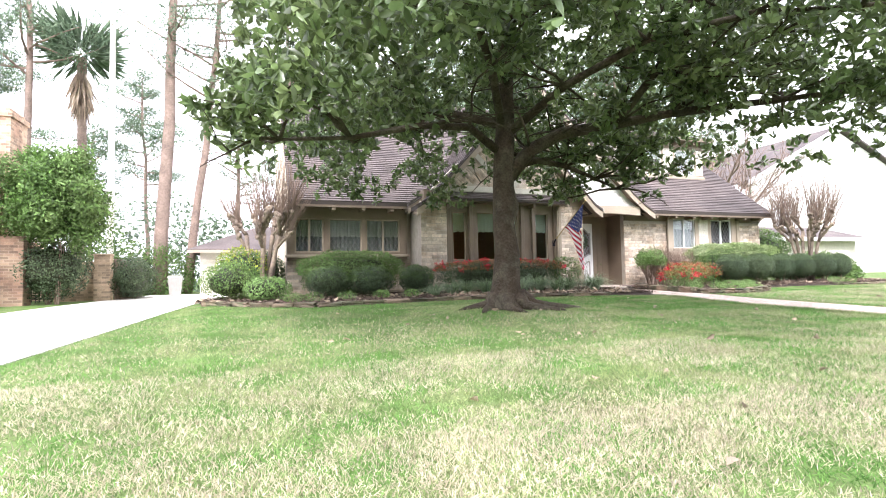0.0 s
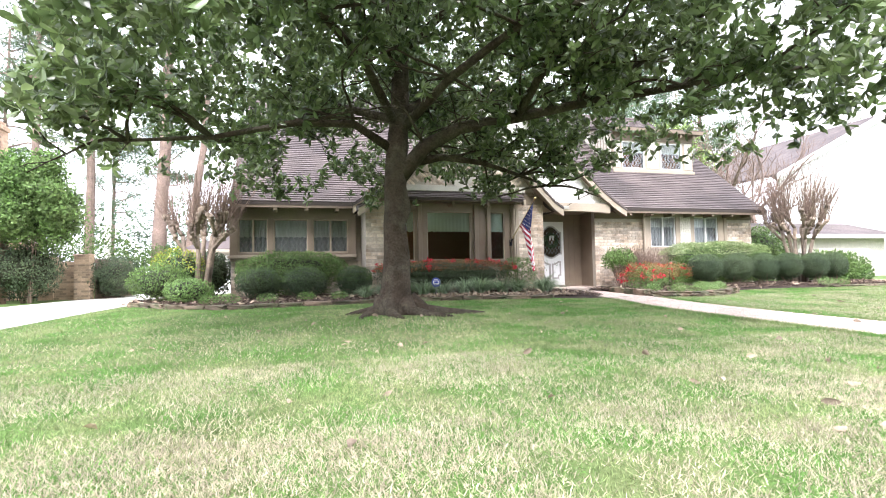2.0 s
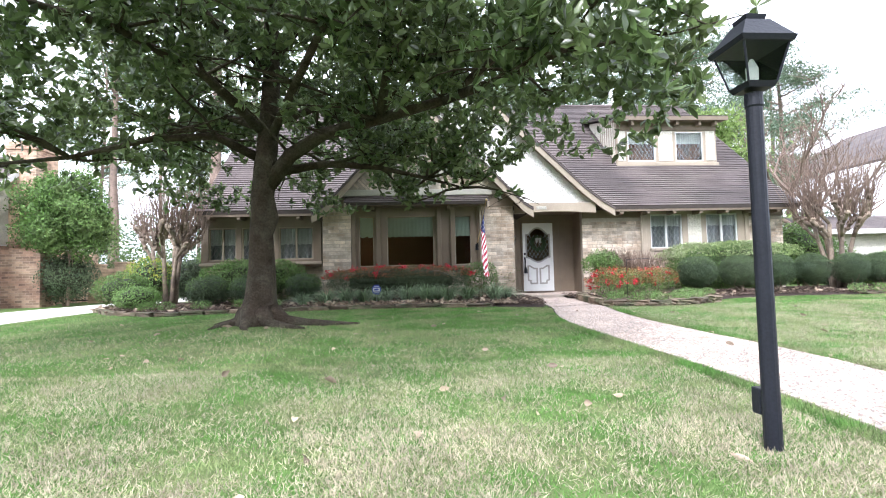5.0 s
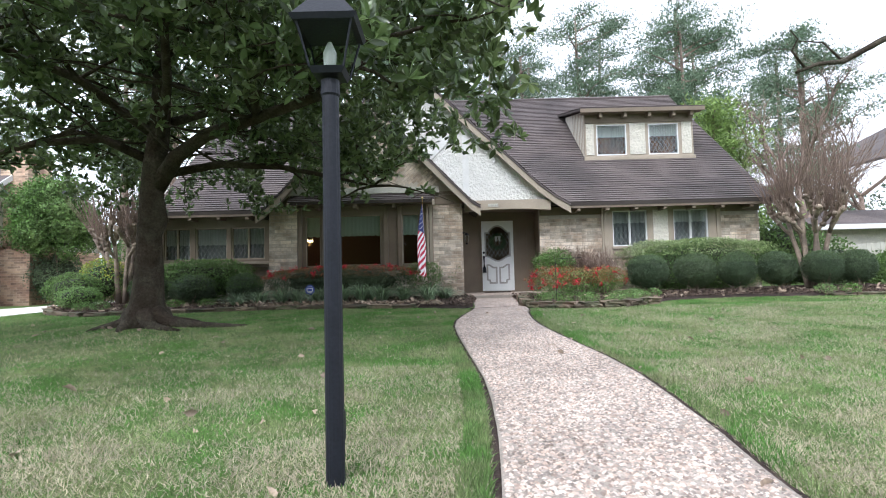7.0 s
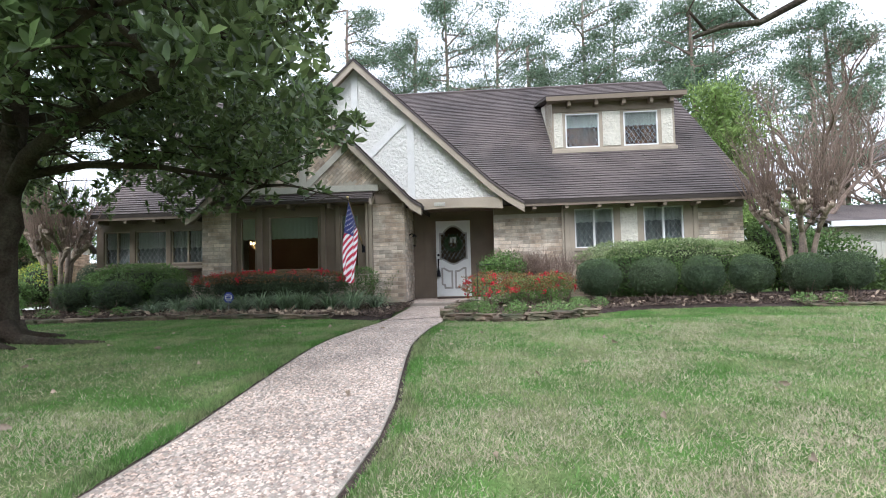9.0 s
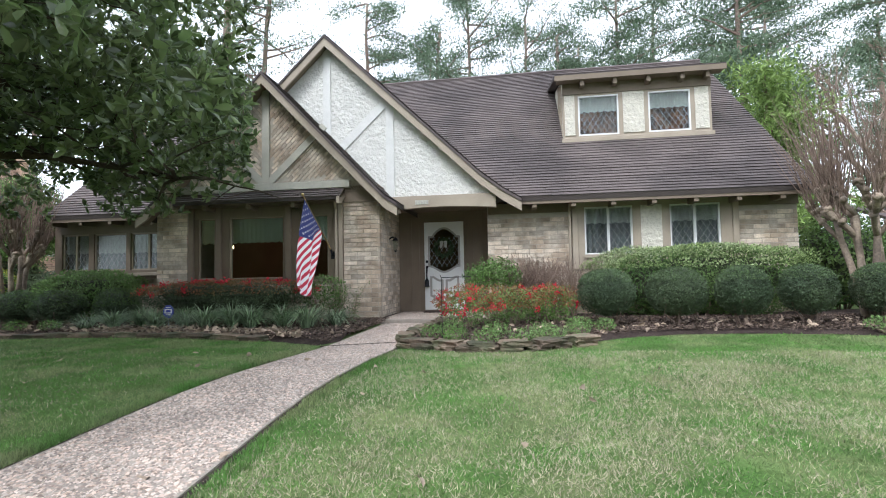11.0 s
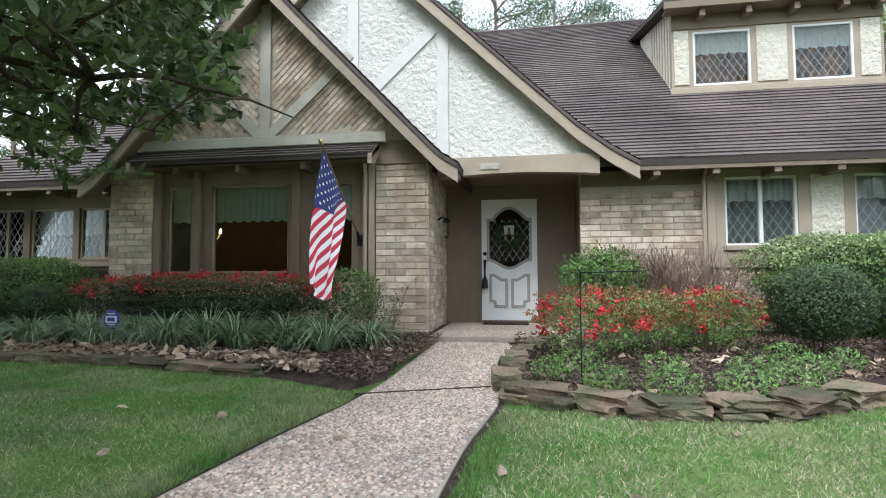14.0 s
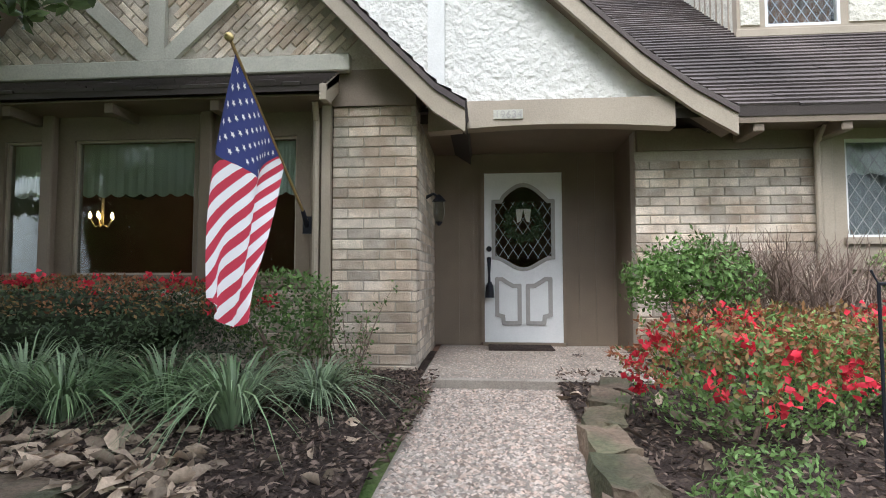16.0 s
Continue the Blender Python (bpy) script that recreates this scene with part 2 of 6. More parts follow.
def tube(bm, pts, radii, sides=8):
    """A tapered tube along points."""
    pts = [Vector(p) for p in pts]
    rings = []
    for i, p in enumerate(pts):
        d = (pts[min(i + 1, len(pts) - 1)] - pts[max(i - 1, 0)]).normalized()
        a = d.orthogonal().normalized() if i == 0 else (a - a.dot(d) * d).normalized()
        c = d.cross(a)
        rings.append([bm.verts.new(p + radii[i] * (math.cos(k * math.tau / sides) * a + math.sin(k * math.tau / sides) * c)) for k in range(sides)])
    for r, s in zip(rings, rings[1:]):
        for k in range(sides):
            bm.faces.new((r[k], r[(k + 1) % sides], s[(k + 1) % sides], s[k]))
    bm.faces.new(rings[-1])
    bm.faces.new(rings[0][::-1])
    return bm


def wander(p, d, length, steps, rng, wob=0.25, up=0.0):
    """A crooked line from p along d."""
    p, d = Vector(p), Vector(d).normalized()
    out = [p.copy()]
    for _ in range(steps):
        d = (d + Vector((rng.uniform(-wob, wob), rng.uniform(-wob, wob), rng.uniform(-wob, wob) + up))).normalized()
        p = p + d * (length / steps)
        out.append(p.copy())
    return out


def leaf_mesh(name, pts, dirs, length, width, rng, fold=0.25, shape=0, facing=None):
    """Many folded leaves: points, growth directions, sizes. shape 0: lozenge, 1: single blade, 2: rounded leaf."""
    n = len(pts)
    pts = np.asarray(pts, float)
    dirs = np.asarray(dirs, float)
    dirs /= np.linalg.norm(dirs, axis=1)[:, None] + 1e-9
    side = np.cross(dirs, rng.normal(size=(n, 3)) if facing is None else facing)
    side /= np.linalg.norm(side, axis=1)[:, None] + 1e-9
    nor = np.cross(side, dirs)
    ln = (length * rng.uniform(0.65, 1.25, n))[:, None]
    wd = (width * rng.uniform(0.7, 1.2, n))[:, None] / 2
    if shape == 0:
        mid = pts + dirs * ln * 0.5
        v = np.stack([pts, mid + side * wd + nor * wd * fold, pts + dirs * ln, mid - side * wd + nor * wd * fold], 1)
        k, loops = 4, np.array([[0, 1, 2], [0, 2, 3]])
    elif shape == 2:
        a, b = pts + dirs * ln * 0.3, pts + dirs * ln * 0.68 + nor * ln * 0.04
        lift = nor * wd * fold
        v = np.stack([pts, a + side * wd * 0.85 + lift, b + side * wd + lift, pts + dirs * ln - nor * ln * 0.05, b - side * wd + lift, a - side * wd * 0.85 + lift, a, b], 1)
        k, loops = 8, np.array([[0, 1, 6], [1, 2, 7], [1, 7, 6], [2, 3, 7], [3, 4, 7], [4, 5, 6], [4, 6, 7], [5, 0, 6]])
    else:
        v = np.stack([pts - side * wd, pts + side * wd, pts + dirs * ln], 1)
        k, loops = 3, np.array([[0, 1, 2]])
    me = bpy.data.meshes.new(name)
    idx = (np.arange(n)[:, None, None] * k + loops[None]).reshape(-1)
    me.vertices.add(n * k)
    me.vertices.foreach_set("co", v.reshape(-1).astype(np.float32))
    me.loops.add(len(idx))
    me.loops.foreach_set("vertex_index", idx.astype(np.int32))
    me.polygons.add(len(idx) // 3)
    me.polygons.foreach_set("loop_start", np.arange(0, len(idx), 3, dtype=np.int32))
    me.update(calc_edges=True)
    return me


def ground(x, y):
    """Height of the lawn: it rises gently from the street to the house."""
    z = np.interp(y, (0.5, 3, 5, 7, 9, 11, 13, 16), (0, 0.05, 0.12, 0.19, 0.26, 0.32, 0.36, 0.38))
    z = z + 0.10 * np.exp(-((x - 3.9) ** 2 + (y - 7.6) ** 2) / 1.6)
    left = np.clip((-0.8 - x) / 1.4, 0, 1)
    return z - left * np.clip(z - 0.12, 0, 1) * 0.5


# ---- ground ----
def sheet(name, xs, ys, material, lift=0.0):
    v = [(x, y, float(ground(x, y)) + lift) for y in ys for x in xs]
    w = len(xs)
    f = [(j * w + i, j * w + i + 1, (j + 1) * w + i + 1, (j + 1) * w + i) for j in range(len(ys) - 1) for i in range(w - 1)]
    me = bpy.data.meshes.new(name)
    me.from_pydata(v, [], f)
    me.shade_smooth()
    return link_mesh(name, me, material)


far = [90, 160, 300, 600]
tagged(sheet("ground", [-f for f in far[::-1]] + list(np.arange(-40, 50.1, 0.5)) + far, [-f for f in far[::-1]] + list(np.arange(-20, 45.1, 0.5)) + far, M_LAWN), "patchy green and straw-coloured front lawn", "lawn", kind="structure")


def strip(name, rows, material, lift, thick=0.06, cross=7):
    """A path between left and right edge rows (y, x_left, x_right), with its own thickness, following the ground."""
    bm = bmesh.new()
    ys = np.arange(rows[0][0], rows[-1][0] + 0.01, 0.25)
    L = np.interp(ys, [r[0] for r in rows], [r[1] for r in rows])
    R = np.interp(ys, [r[0] for r in rows], [r[2] for r in rows])
    grid = []
    for y, a, b in zip(ys, L, R):
        xs = np.linspace(a, b, cross)
        row = [(a, y, float(ground(a, y)) + lift - thick)] + [(x, y, float(ground(x, y)) + lift) for x in xs] + [(b, y, float(ground(b, y)) + lift - thick)]
        grid.append([bm.verts.new(p) for p in row])
    for r, s in zip(grid, grid[1:]):
        for i in range(len(r) - 1):
            bm.faces.new((r[i], r[i + 1], s[i + 1], s[i]))
    return part(name, bm, material)


WALK = [(-3, 8.6, 9.85), (1.0, 8.82, 10.05), (2.0, 8.92, 10.15), (2.6, 8.97, 10.24), (3.3, 9.0, 10.3), (4.0, 9.0, 10.34), (4.8, 8.95, 10.31), (5.6, 8.9, 10.23), (6.5, 8.85, 10.15), (7.3, 8.83, 10.1), (8.0, 8.88, 10.12), (8.8, 9.04, 10.19), (9.6, 9.24, 10.33), (10.3, 9.33, 10.36), (11.3, 9.36, 10.46), (12.6, 9.4, 10.72)]
tagged(strip("pavement", WALK, M_AGG, 0.018), "exposed pebble aggregate garden walk with brown edges", "walkway", kind="structure")
DRIVE = [(-6, -5.9, -2.6), (5, -5.4, -2.25), (8, -5.3, -1.95), (13.6, -5.2, -1.4), (22, -5.0, 0.6), (27, -4.6, 2.5)]
tagged(strip("road", DRIVE, M_CONC, 0.015), "pale concrete driveway beside the lawn", "driveway", kind="structure")

BED_L = [(-1.3, 13.5), (-1.05, 12.2), (-0.1, 11.0), (1.1, 10.35), (2.5, 10.6), (3.7, 10.75), (5.0, 10.85), (6.5, 10.72), (8.1, 10.38), (9.12, 9.95), (9.25, 10.02), (9.42, 11.3)]
BED_R = [(10.42, 9.9), (11.2, 9.55), (12.1, 9.6), (13.0, 10.2), (13.6, 10.7), (14.5, 11.02), (15.5, 11.08), (16.5, 11.0), (17.2, 10.85), (19.0, 10.8), (21.0, 11.5)]


def bed(name, edge, back, label):
    bm = bmesh.new()
    xs = np.arange(min(p[0] for p in edge), max(p[0] for p in edge) + 0.01, 0.2)
    front = edge
    fy = np.interp(xs, [p[0] for p in front], [p[1] for p in front])
    grid = []
    for x, y0 in zip(xs, fy):
        ys = np.linspace(y0, back, 22)
        grid.append([bm.verts.new((x, y, float(ground(x, y)) + 0.006 + (0.074 * math.sin(min(1, (y - y0) * 2) * 1.57)) + 0.018 * noise.noise((x * 4, y * 4, 0)))) for y in ys] )
    for r, s in zip(grid, grid[1:]):
        for i in range(len(r) - 1):
            bm.faces.new((r[i], s[i], s[i + 1], r[i + 1]))
    return tagged(part(name, bm, M_SOIL, smooth=True), label, "flower bed", kind="structure")


bed("ground_bed_west", BED_L, 14.2, "dark mulch flower bed under the front windows")
bed("ground_bed_east", BED_R, 14.2, "dark mulch flower bed beside the front door")


# ---- the house ----
house = thing("house", "tan brick and stucco storey-and-a-half house with brown shingle roof", "house", (10, 16, 0.35))


def wall(name, x0, x1, y0, y1, z0, z1, holes, material, label=""):
    """A thick wall along x with openings (x0, x1, z0, z1) through it."""
    bm = bmesh.new()
    xs = sorted({x0, x1, *[h[0] for h in holes], *[h[1] for h in holes]})
    zs = sorted({z0, z1, *[h[2] for h in holes], *[h[3] for h in holes]})
    for a, b in zip(xs, xs[1:]):
        for c, d in zip(zs, zs[1:]):
            if not any(h[0] <= a and b <= h[1] and h[2] <= c and d <= h[3] for h in holes):
                box(bm, a, b, y0, y1, c, d)
    bmesh.ops.remove_doubles(bm, verts=bm.verts, dist=0.0005)
    return part(name, bm, material, house, label)


SHED = 0.97


def shingle_run(bm, a, u, v, lu, lv, rng, course=0.125, tab=0.95):
    """Overlapping shingle tabs on a plane from corner a, along unit u (eave) and v (up the slope)."""
    nrm = u.cross(v).normalized()
    if nrm.z < 0:
        nrm = -nrm
    rows = max(1, int(lv / course))
    for r in range(rows):
        s = -rng.random() * tab
        while s < lu:
            w = tab * rng.uniform(0.75, 1.25)
            s0, s1 = max(s, 0), min(s + w, lu)
            s += w
            if s1 - s0 < 0.03:
                continue
            h0, dv = 0.026 + rng.uniform(-0.003, 0.004), rng.uniform(-0.005, 0.005)
            v0, v1 = r * lv / rows + dv, min((r + 1.1) * lv / rows, lv)
            q = [a + u * (s0 + 0.003) + v * v0, a + u * (s1 - 0.003) + v * v0, a + u * (s1 - 0.003) + v * v1, a + u * (s0 + 0.003) + v * v1]
            t = [bm.verts.new(q[0] + nrm * h0), bm.verts.new(q[1] + nrm * h0), bm.verts.new(q[2] + nrm * 0.004), bm.verts.new(q[3] + nrm * 0.004)]
            lo = [bm.verts.new(q[0] - nrm * 0.004), bm.verts.new(q[1] - nrm * 0.004)]
            bm.faces.new(t)
            bm.faces.new((lo[0], lo[1], t[1], t[0]))


def roof(name, profile, axis, a, b, rng, thick=0.09, label=""):
    """A roof from a profile of (across, z) from eave to ridge, run from a to b along the other axis."""
    deck, tabs = bmesh.new(), bmesh.new()
    pt = (lambda c, s, z: Vector((s, c, z))) if axis == "x" else (lambda c, s, z: Vector((c, s, z)))
    for (c0, z0), (c1, z1) in zip(profile, profile[1:]):
        prism(deck, [pt(c0, a, z0), pt(c0, b, z0), pt(c1, b, z1), pt(c1, a, z1)], (0, 0, -thick))
        p, u, v = pt(c0, a, z0), pt(0, b, 0) - pt(0, a, 0), pt(c1, 0, z1) - pt(c0, 0, z0)
        shingle_run(tabs, p, u.normalized(), v.normalized(), u.length, v.length, rng)
    d = part(name, deck, M_DECK, house, label)
    tagged(part("shingles", tabs, M_SHING, d), kind="stuff")
    return d


def rake(name, profile, y, drop, thick, material):
    """A barge board that follows a roof's edge."""
    top = [Vector((c, y, z - 0.015)) for c, z in profile]
    bm = bmesh.new()
    for p, q in zip(top, top[1:]):
        prism(bm, [p, q, q - Vector((0, 0, drop)), p - Vector((0, 0, drop))], (0, thick, 0))
    return part(name, bm, material, house)


rr = random.Random(3)
EAVE = [(13.28, 2.86), (13.9, 3.3), (19.3, 7.75)]
roof("roof", EAVE, "x", 0.75, 17.72, rr, label="main brown shingle roof with weathered courses")
roof("roof", [(25.3, 2.9), (19.3, 7.75)], "x", 0.75, 17.72, rr)
part("ridge_cap", tube(bmesh.new(), [(0.75, 19.3, 7.75), (17.72, 19.3, 7.75)], [0.07, 0.07], 6), M_SHING, house)
G1R = [(9.68, 2.76), (9.42, 2.93), (9.0, 3.36), (6.8, 5.66)]
G1L = [(3.9, 2.70), (4.17, 2.87), (4.6, 3.3), (6.8, 5.66)]
G2R = [(12.14, 2.83), (11.75, 3.07), (11.3, 3.42), (7.98, 6.60)]
G2L = [(3.82, 2.83), (4.2, 3.07), (4.66, 3.42), (7.98, 6.60)]
roof("gable_roof", G1R, "y", 12.62, 16.8, rr)
roof("gable_roof", G1L, "y", 12.62, 16.8, rr)
roof("gable_roof", G2R, "y", 13.17, 18.0, rr)
roof("gable_roof", G2L, "y", 13.17, 18.0, rr)
for pr, y in ((G1R, 12.62), (G1L, 12.62), (G2R, 13.17), (G2L, 13.17)):
    rake("barge_board", [(c, z - 0.05) for c, z in pr], y - 0.02, 0.2, 0.05, M_TRIM_L)
    rake("rake_trim", pr, y - 0.045, 0.06, 0.045, M_SHING)
    part("soffit", P([(pr[0][0], y + 0.03, pr[0][1] - 0.13), (pr[-2][0], y + 0.03, pr[-2][1] - 0.13), (pr[-1][0], y + 0.03, pr[-1][1] - 0.13), (pr[-1][0], y + 0.03, pr[-1][1] - 0.2), (pr[-2][0], y + 0.03, pr[-2][1] - 0.2), (pr[0][0], y + 0.03, pr[0][1] - 0.2)], (0, 0.3, 0)), M_TRIM, house)
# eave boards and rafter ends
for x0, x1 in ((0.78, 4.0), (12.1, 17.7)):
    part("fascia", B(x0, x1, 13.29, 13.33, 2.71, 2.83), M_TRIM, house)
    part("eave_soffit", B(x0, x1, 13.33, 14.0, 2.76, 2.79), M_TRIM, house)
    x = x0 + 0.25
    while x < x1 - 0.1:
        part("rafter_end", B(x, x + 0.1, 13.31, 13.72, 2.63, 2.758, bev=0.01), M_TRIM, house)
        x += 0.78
# gable ends and back
for x in (0.72, 17.4):
    part("gable_wall", P([(x, 14.0, 0.3), (x, 25.0, 0.3), (x, 25.0, 2.9), (x, 19.3, 7.55), (x, 14.0, 3.15)], (0.15, 0, 0)), M_BRICK, house)
part("back_wall", B(0.95, 17.55, 24.85, 25.0, 0.3, 2.95), M_BRICK, house)
part("floor", B(1.1, 17.4, 14.0, 24.85, 0.3, 0.42), M_INT, house)
part("inner_wall", B(1.1, 17.4, 17.2, 17.3, 0.42, 3.0), M_INT, house)
part("inner_ceiling", B(1.1, 17.4, 14.75, 24.85, 3.0, 3.06), M_INT, house)

# ---- windows ----


def leading(bm, x0, x1, y, z0, z1, step=0.13, r=0.0032):
    """Diamond lead lines clipped to a pane."""
    h, w = z1 - z0, x1 - x0
    k = 1.55
    s = -h / k
    while s < w:
        for sg in (1, -1):
            pts = []
            a0, a1 = max(0, -s), min(h / k, w - s)
            if a1 > a0:
                xa, xb, za, zb = s + a0, s + a1, a0 * k, a1 * k
                if sg < 0:
                    xa, xb = w - xa, w - xb
                d = Vector((xb - xa, 0, zb - za)).normalized()
                o = Vector((-d.z, 0, d.x)) * r
                p, q = Vector((x0 + xa, y, z0 + za)), Vector((x0 + xb, y, z0 + zb))
                prism(bm, [p + o, q + o, q - o, p - o], (0, 0.006, 0))
        s += step
    return bm


def window(x0, x1, z0, z1, y, lead=True, mull=0, frame_mat=None, fw=0.035, curtain=None, drop=0.35, label="", sheer=False):
    """A window: frame, panes, lead lines, and what hangs behind it."""
    frame_mat = frame_mat or M_WHITE
    bm = bmesh.new()
    for a, b, c, d in ((x0, x1, z0, z0 + fw), (x0, x1, z1 - fw, z1), (x0, x0 + fw, z0 + fw, z1 - fw), (x1 - fw, x1, z0 + fw, z1 - fw)):
        box(bm, a, b, y, y + 0.07, c, d)
    xs = [x0 + fw]
    for i in range(mull):
        c = x0 + (x1 - x0) * (i + 1) / (mull + 1)
        box(bm, c - fw * 0.7, c + fw * 0.7, y - 0.004, y + 0.07, z0 + fw, z1 - fw)
        xs += [c - fw * 0.7, c + fw * 0.7]
    xs.append(x1 - fw)
    w = part("window", bm, frame_mat, house, label)
    for a, b in zip(xs[::2], xs[1::2]):
        g = part("pane", B(a, b, y + 0.03, y + 0.035, z0 + fw, z1 - fw), M_GLASS, w)
        g.visible_shadow = False
        if lead:
            part("leading", leading(bmesh.new(), a, b, y + 0.022, z0 + fw, z1 - fw), M_LEAD, w)
    if sheer:
        bm = bmesh.new()
        w_ = [bm.verts.new((x0 + (x1 - x0) * i / 30, y + 0.17 + 0.02 * math.sin(i * 1.7), z)) for z in (z0 - 0.05, z1 + 0.05) for i in range(31)]
        for i in range(30):
            bm.faces.new((w_[i], w_[i + 1], w_[i + 32], w_[i + 31]))
        bmesh.ops.solidify(bm, geom=bm.faces[:], thickness=0.003)
        rusty = sheer is M_RUSTC
        tagged(part("sheer_curtain", bm, M_RUSTC if rusty else M_SHEER), "rust-brown curtain behind the leaded dormer glass" if rusty else "grey sheer curtain hung behind leaded glass", "curtain")
    if curtain:
        bm = bmesh.new()
        n = 40
        top, bot = [], []
        for i in range(n + 1):
            x = x0 + (x1 - x0) * i / n
            yy = y + 0.085 + (0.004 if curtain is M_GREENVAL else 0.018) * math.sin(i * 1.9)
            scal = 0.035 * abs(math.sin(i / n * math.pi * max(2, round((x1 - x0) / 0.16))))
            top.append(bm.verts.new((x, yy, z1 + 0.02)))
            bot.append(bm.verts.new((x, yy, z1 - drop - scal)))
        for i in range(n):
            bm.faces.new((bot[i], bot[i + 1], top[i + 1], top[i]))
        r = bmesh.ops.solidify(bm, geom=bm.faces[:], thickness=0.004)
        tagged(part("valance", bm, curtain), "scalloped pale window valance hung inside a window", "valance")
    return w


# bay between brick piers
BAY = [(5.06, 5.45), (5.80, 7.05), (7.62, 8.06)]
wall("bay_frame", 4.86, 8.34, 13.08, 13.2, 1.22, 3.1, [(a, b, 1.3, 2.63) for a, b in BAY], M_TRIM, "tan wooden bay window frame")
part("bay_sill", B(4.86, 8.34, 12.98, 13.09, 1.17, 1.24, bev=0.01), M_TRIM, house)
for a in (4.86, 5.52, 7.13, 7.5, 8.22):
    part("bay_post", B(a, a + 0.12, 13.0, 13.082, 1.24, 2.98, bev=0.012), M_TRIM, house)
for (a, b), dr in zip(BAY, (0.52, 0.52, 0.52)):
    window(a, b, 1.3, 2.63, 13.11, lead=False, fw=0.022, frame_mat=M_TRIM_L, curtain=M_GREENVAL, drop=dr)
part("bay_floor", B(4.86, 8.34, 13.2, 14.0, 0.5, 0.6), M_INT, house)
# eyebrow roof over the bay
eb = P([(4.72, 12.60, 2.935), (4.72, 12.95, 3.165), (4.72, 12.95, 3.09), (4.72, 12.60, 2.88)], (3.78, 0, 0))
ebr = part("eyebrow_roof", eb, M_DECK, house)
bm = bmesh.new()
shingle_run(bm, Vector((4.72, 12.59, 2.935)), Vector((1, 0, 0)), Vector((0, 0.35, 0.23)).normalized(), 3.78, 0.42, rr, 0.105, 0.22)
tagged(part("shingles", bm, M_SHING, ebr), kind="stuff")
for x in (4.72, 8.44):
    part("eyebrow_bracket", P([(x, 12.57, 2.925), (x, 12.95, 3.17), (x, 12.95, 2.98), (x, 12.7, 2.80), (x, 12.57, 2.79)], (0.06, 0, 0)), M_TRIM_L, house)
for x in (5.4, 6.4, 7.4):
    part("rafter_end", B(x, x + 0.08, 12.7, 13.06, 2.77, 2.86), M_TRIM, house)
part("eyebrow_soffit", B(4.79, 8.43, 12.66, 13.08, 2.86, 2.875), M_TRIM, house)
part("gable_beam", B(4.6, 8.62, 12.86, 12.95, 3.16, 3.32, bev=0.01), M_BOARD, house)
# gable one backing wall, piers and boards
part("gable_wall", P([(4.3, 12.96, 3.1), (9.1, 12.96, 3.1), (6.8, 12.96, 5.5)], (0, 0.2, 0)), M_MORT, house)
part("pier_head", B(8.34, 9.22, 12.96, 13.5, 2.86, 3.2), M_TRIM, house)
part("pier_head", B(4.2, 4.86, 12.96, 13.5, 2.86, 3.2), M_TRIM, house)
part("pier_trim", B(8.35, 8.43, 12.93, 13.0, 0.35, 2.95), M_TRIM_L, house)
part("gable_board", B(6.66, 6.82, 12.9, 12.95, 3.32, 5.35), M_BOARD, house)
for s in (1, -1):
    a, b = Vector((6.74 + s * 0.04, 12.905, 3.31)), Vector((6.74 + s * 1.32, 12.905, 4.5))
    d = (b - a).normalized()
    o = Vector((-d.z, 0, d.x)) * 0.075
    part("gable_board", P([a + o, b + o, b - o, a - o], (0, 0.045, 0)), M_BOARD, house)
# gable two: white stucco
part("stucco_wall", P([(4.4, 13.4, 2.9), (11.85, 13.4, 2.9), (11.3, 13.4, 3.3), (7.98, 13.4, 6.45), (4.66, 13.4, 3.3)], (0, 0.15, 0)), M_STUCCO, house, "white rough-trowelled stucco gable")
for x, z1 in ((7.86, 6.4), (9.28, 5.1), (6.5, 5.1)):
    part("stucco_board", B(x, x + 0.17, 13.372, 13.402, 2.97, z1), M_WBOARD, house)
a, b = Vector((8.2, 13.374, 4.05)), Vector((9.33, 13.374, 5.12))
d = (b - a).normalized()
o = Vector((-d.z, 0, d.x)) * 0.085
part("stucco_board", P([a + o, b + o, b - o, a - o], (0, 0.026, 0)), M_WBOARD, house)
# arched lintel over the porch
pts = [(11.62, 13.24, 2.97), (9.3, 13.24, 2.97)] + [(9.3 + 2.32 * i / 12, 13.24, 2.68 + 0.05 * math.sin(math.pi * i / 12)) for i in range(13)]
part("porch_lintel", P(pts, (0, 0.17, 0)), M_TRIM_L, house, "arched tan lintel over the porch")
nums = thing("house_number", "small dark house number plate on the lintel", "house number", (10.0, 13.23, 2.83))
part("plate", B(9.93, 10.21, 13.225, 13.238, 2.785, 2.875), M_BOARD, nums)
for i, ch in enumerate("19634"):
    fc = bpy.data.curves.new("digit", "FONT")
    fc.body, fc.size, fc.extrude = ch, 0.1, 0.003
    ob = new("digit", fc)
    bpy.context.view_layer.update()
    me = bpy.data.meshes.new_from_object(ob)
    bpy.data.objects.remove(ob)
    me.transform(Matrix.Translation((9.94 + i * 0.054, 13.222, 2.795)) @ Matrix.Rotation(radians(90), 4, "X"))
    link_mesh("digit", me, M_GREYP, nums)
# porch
# back wall, battens and ceiling use the trim with some shade in its colour
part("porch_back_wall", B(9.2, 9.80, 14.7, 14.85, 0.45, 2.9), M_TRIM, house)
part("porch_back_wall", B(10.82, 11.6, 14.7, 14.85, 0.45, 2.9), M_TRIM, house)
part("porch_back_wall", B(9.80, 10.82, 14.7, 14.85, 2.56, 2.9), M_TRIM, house)
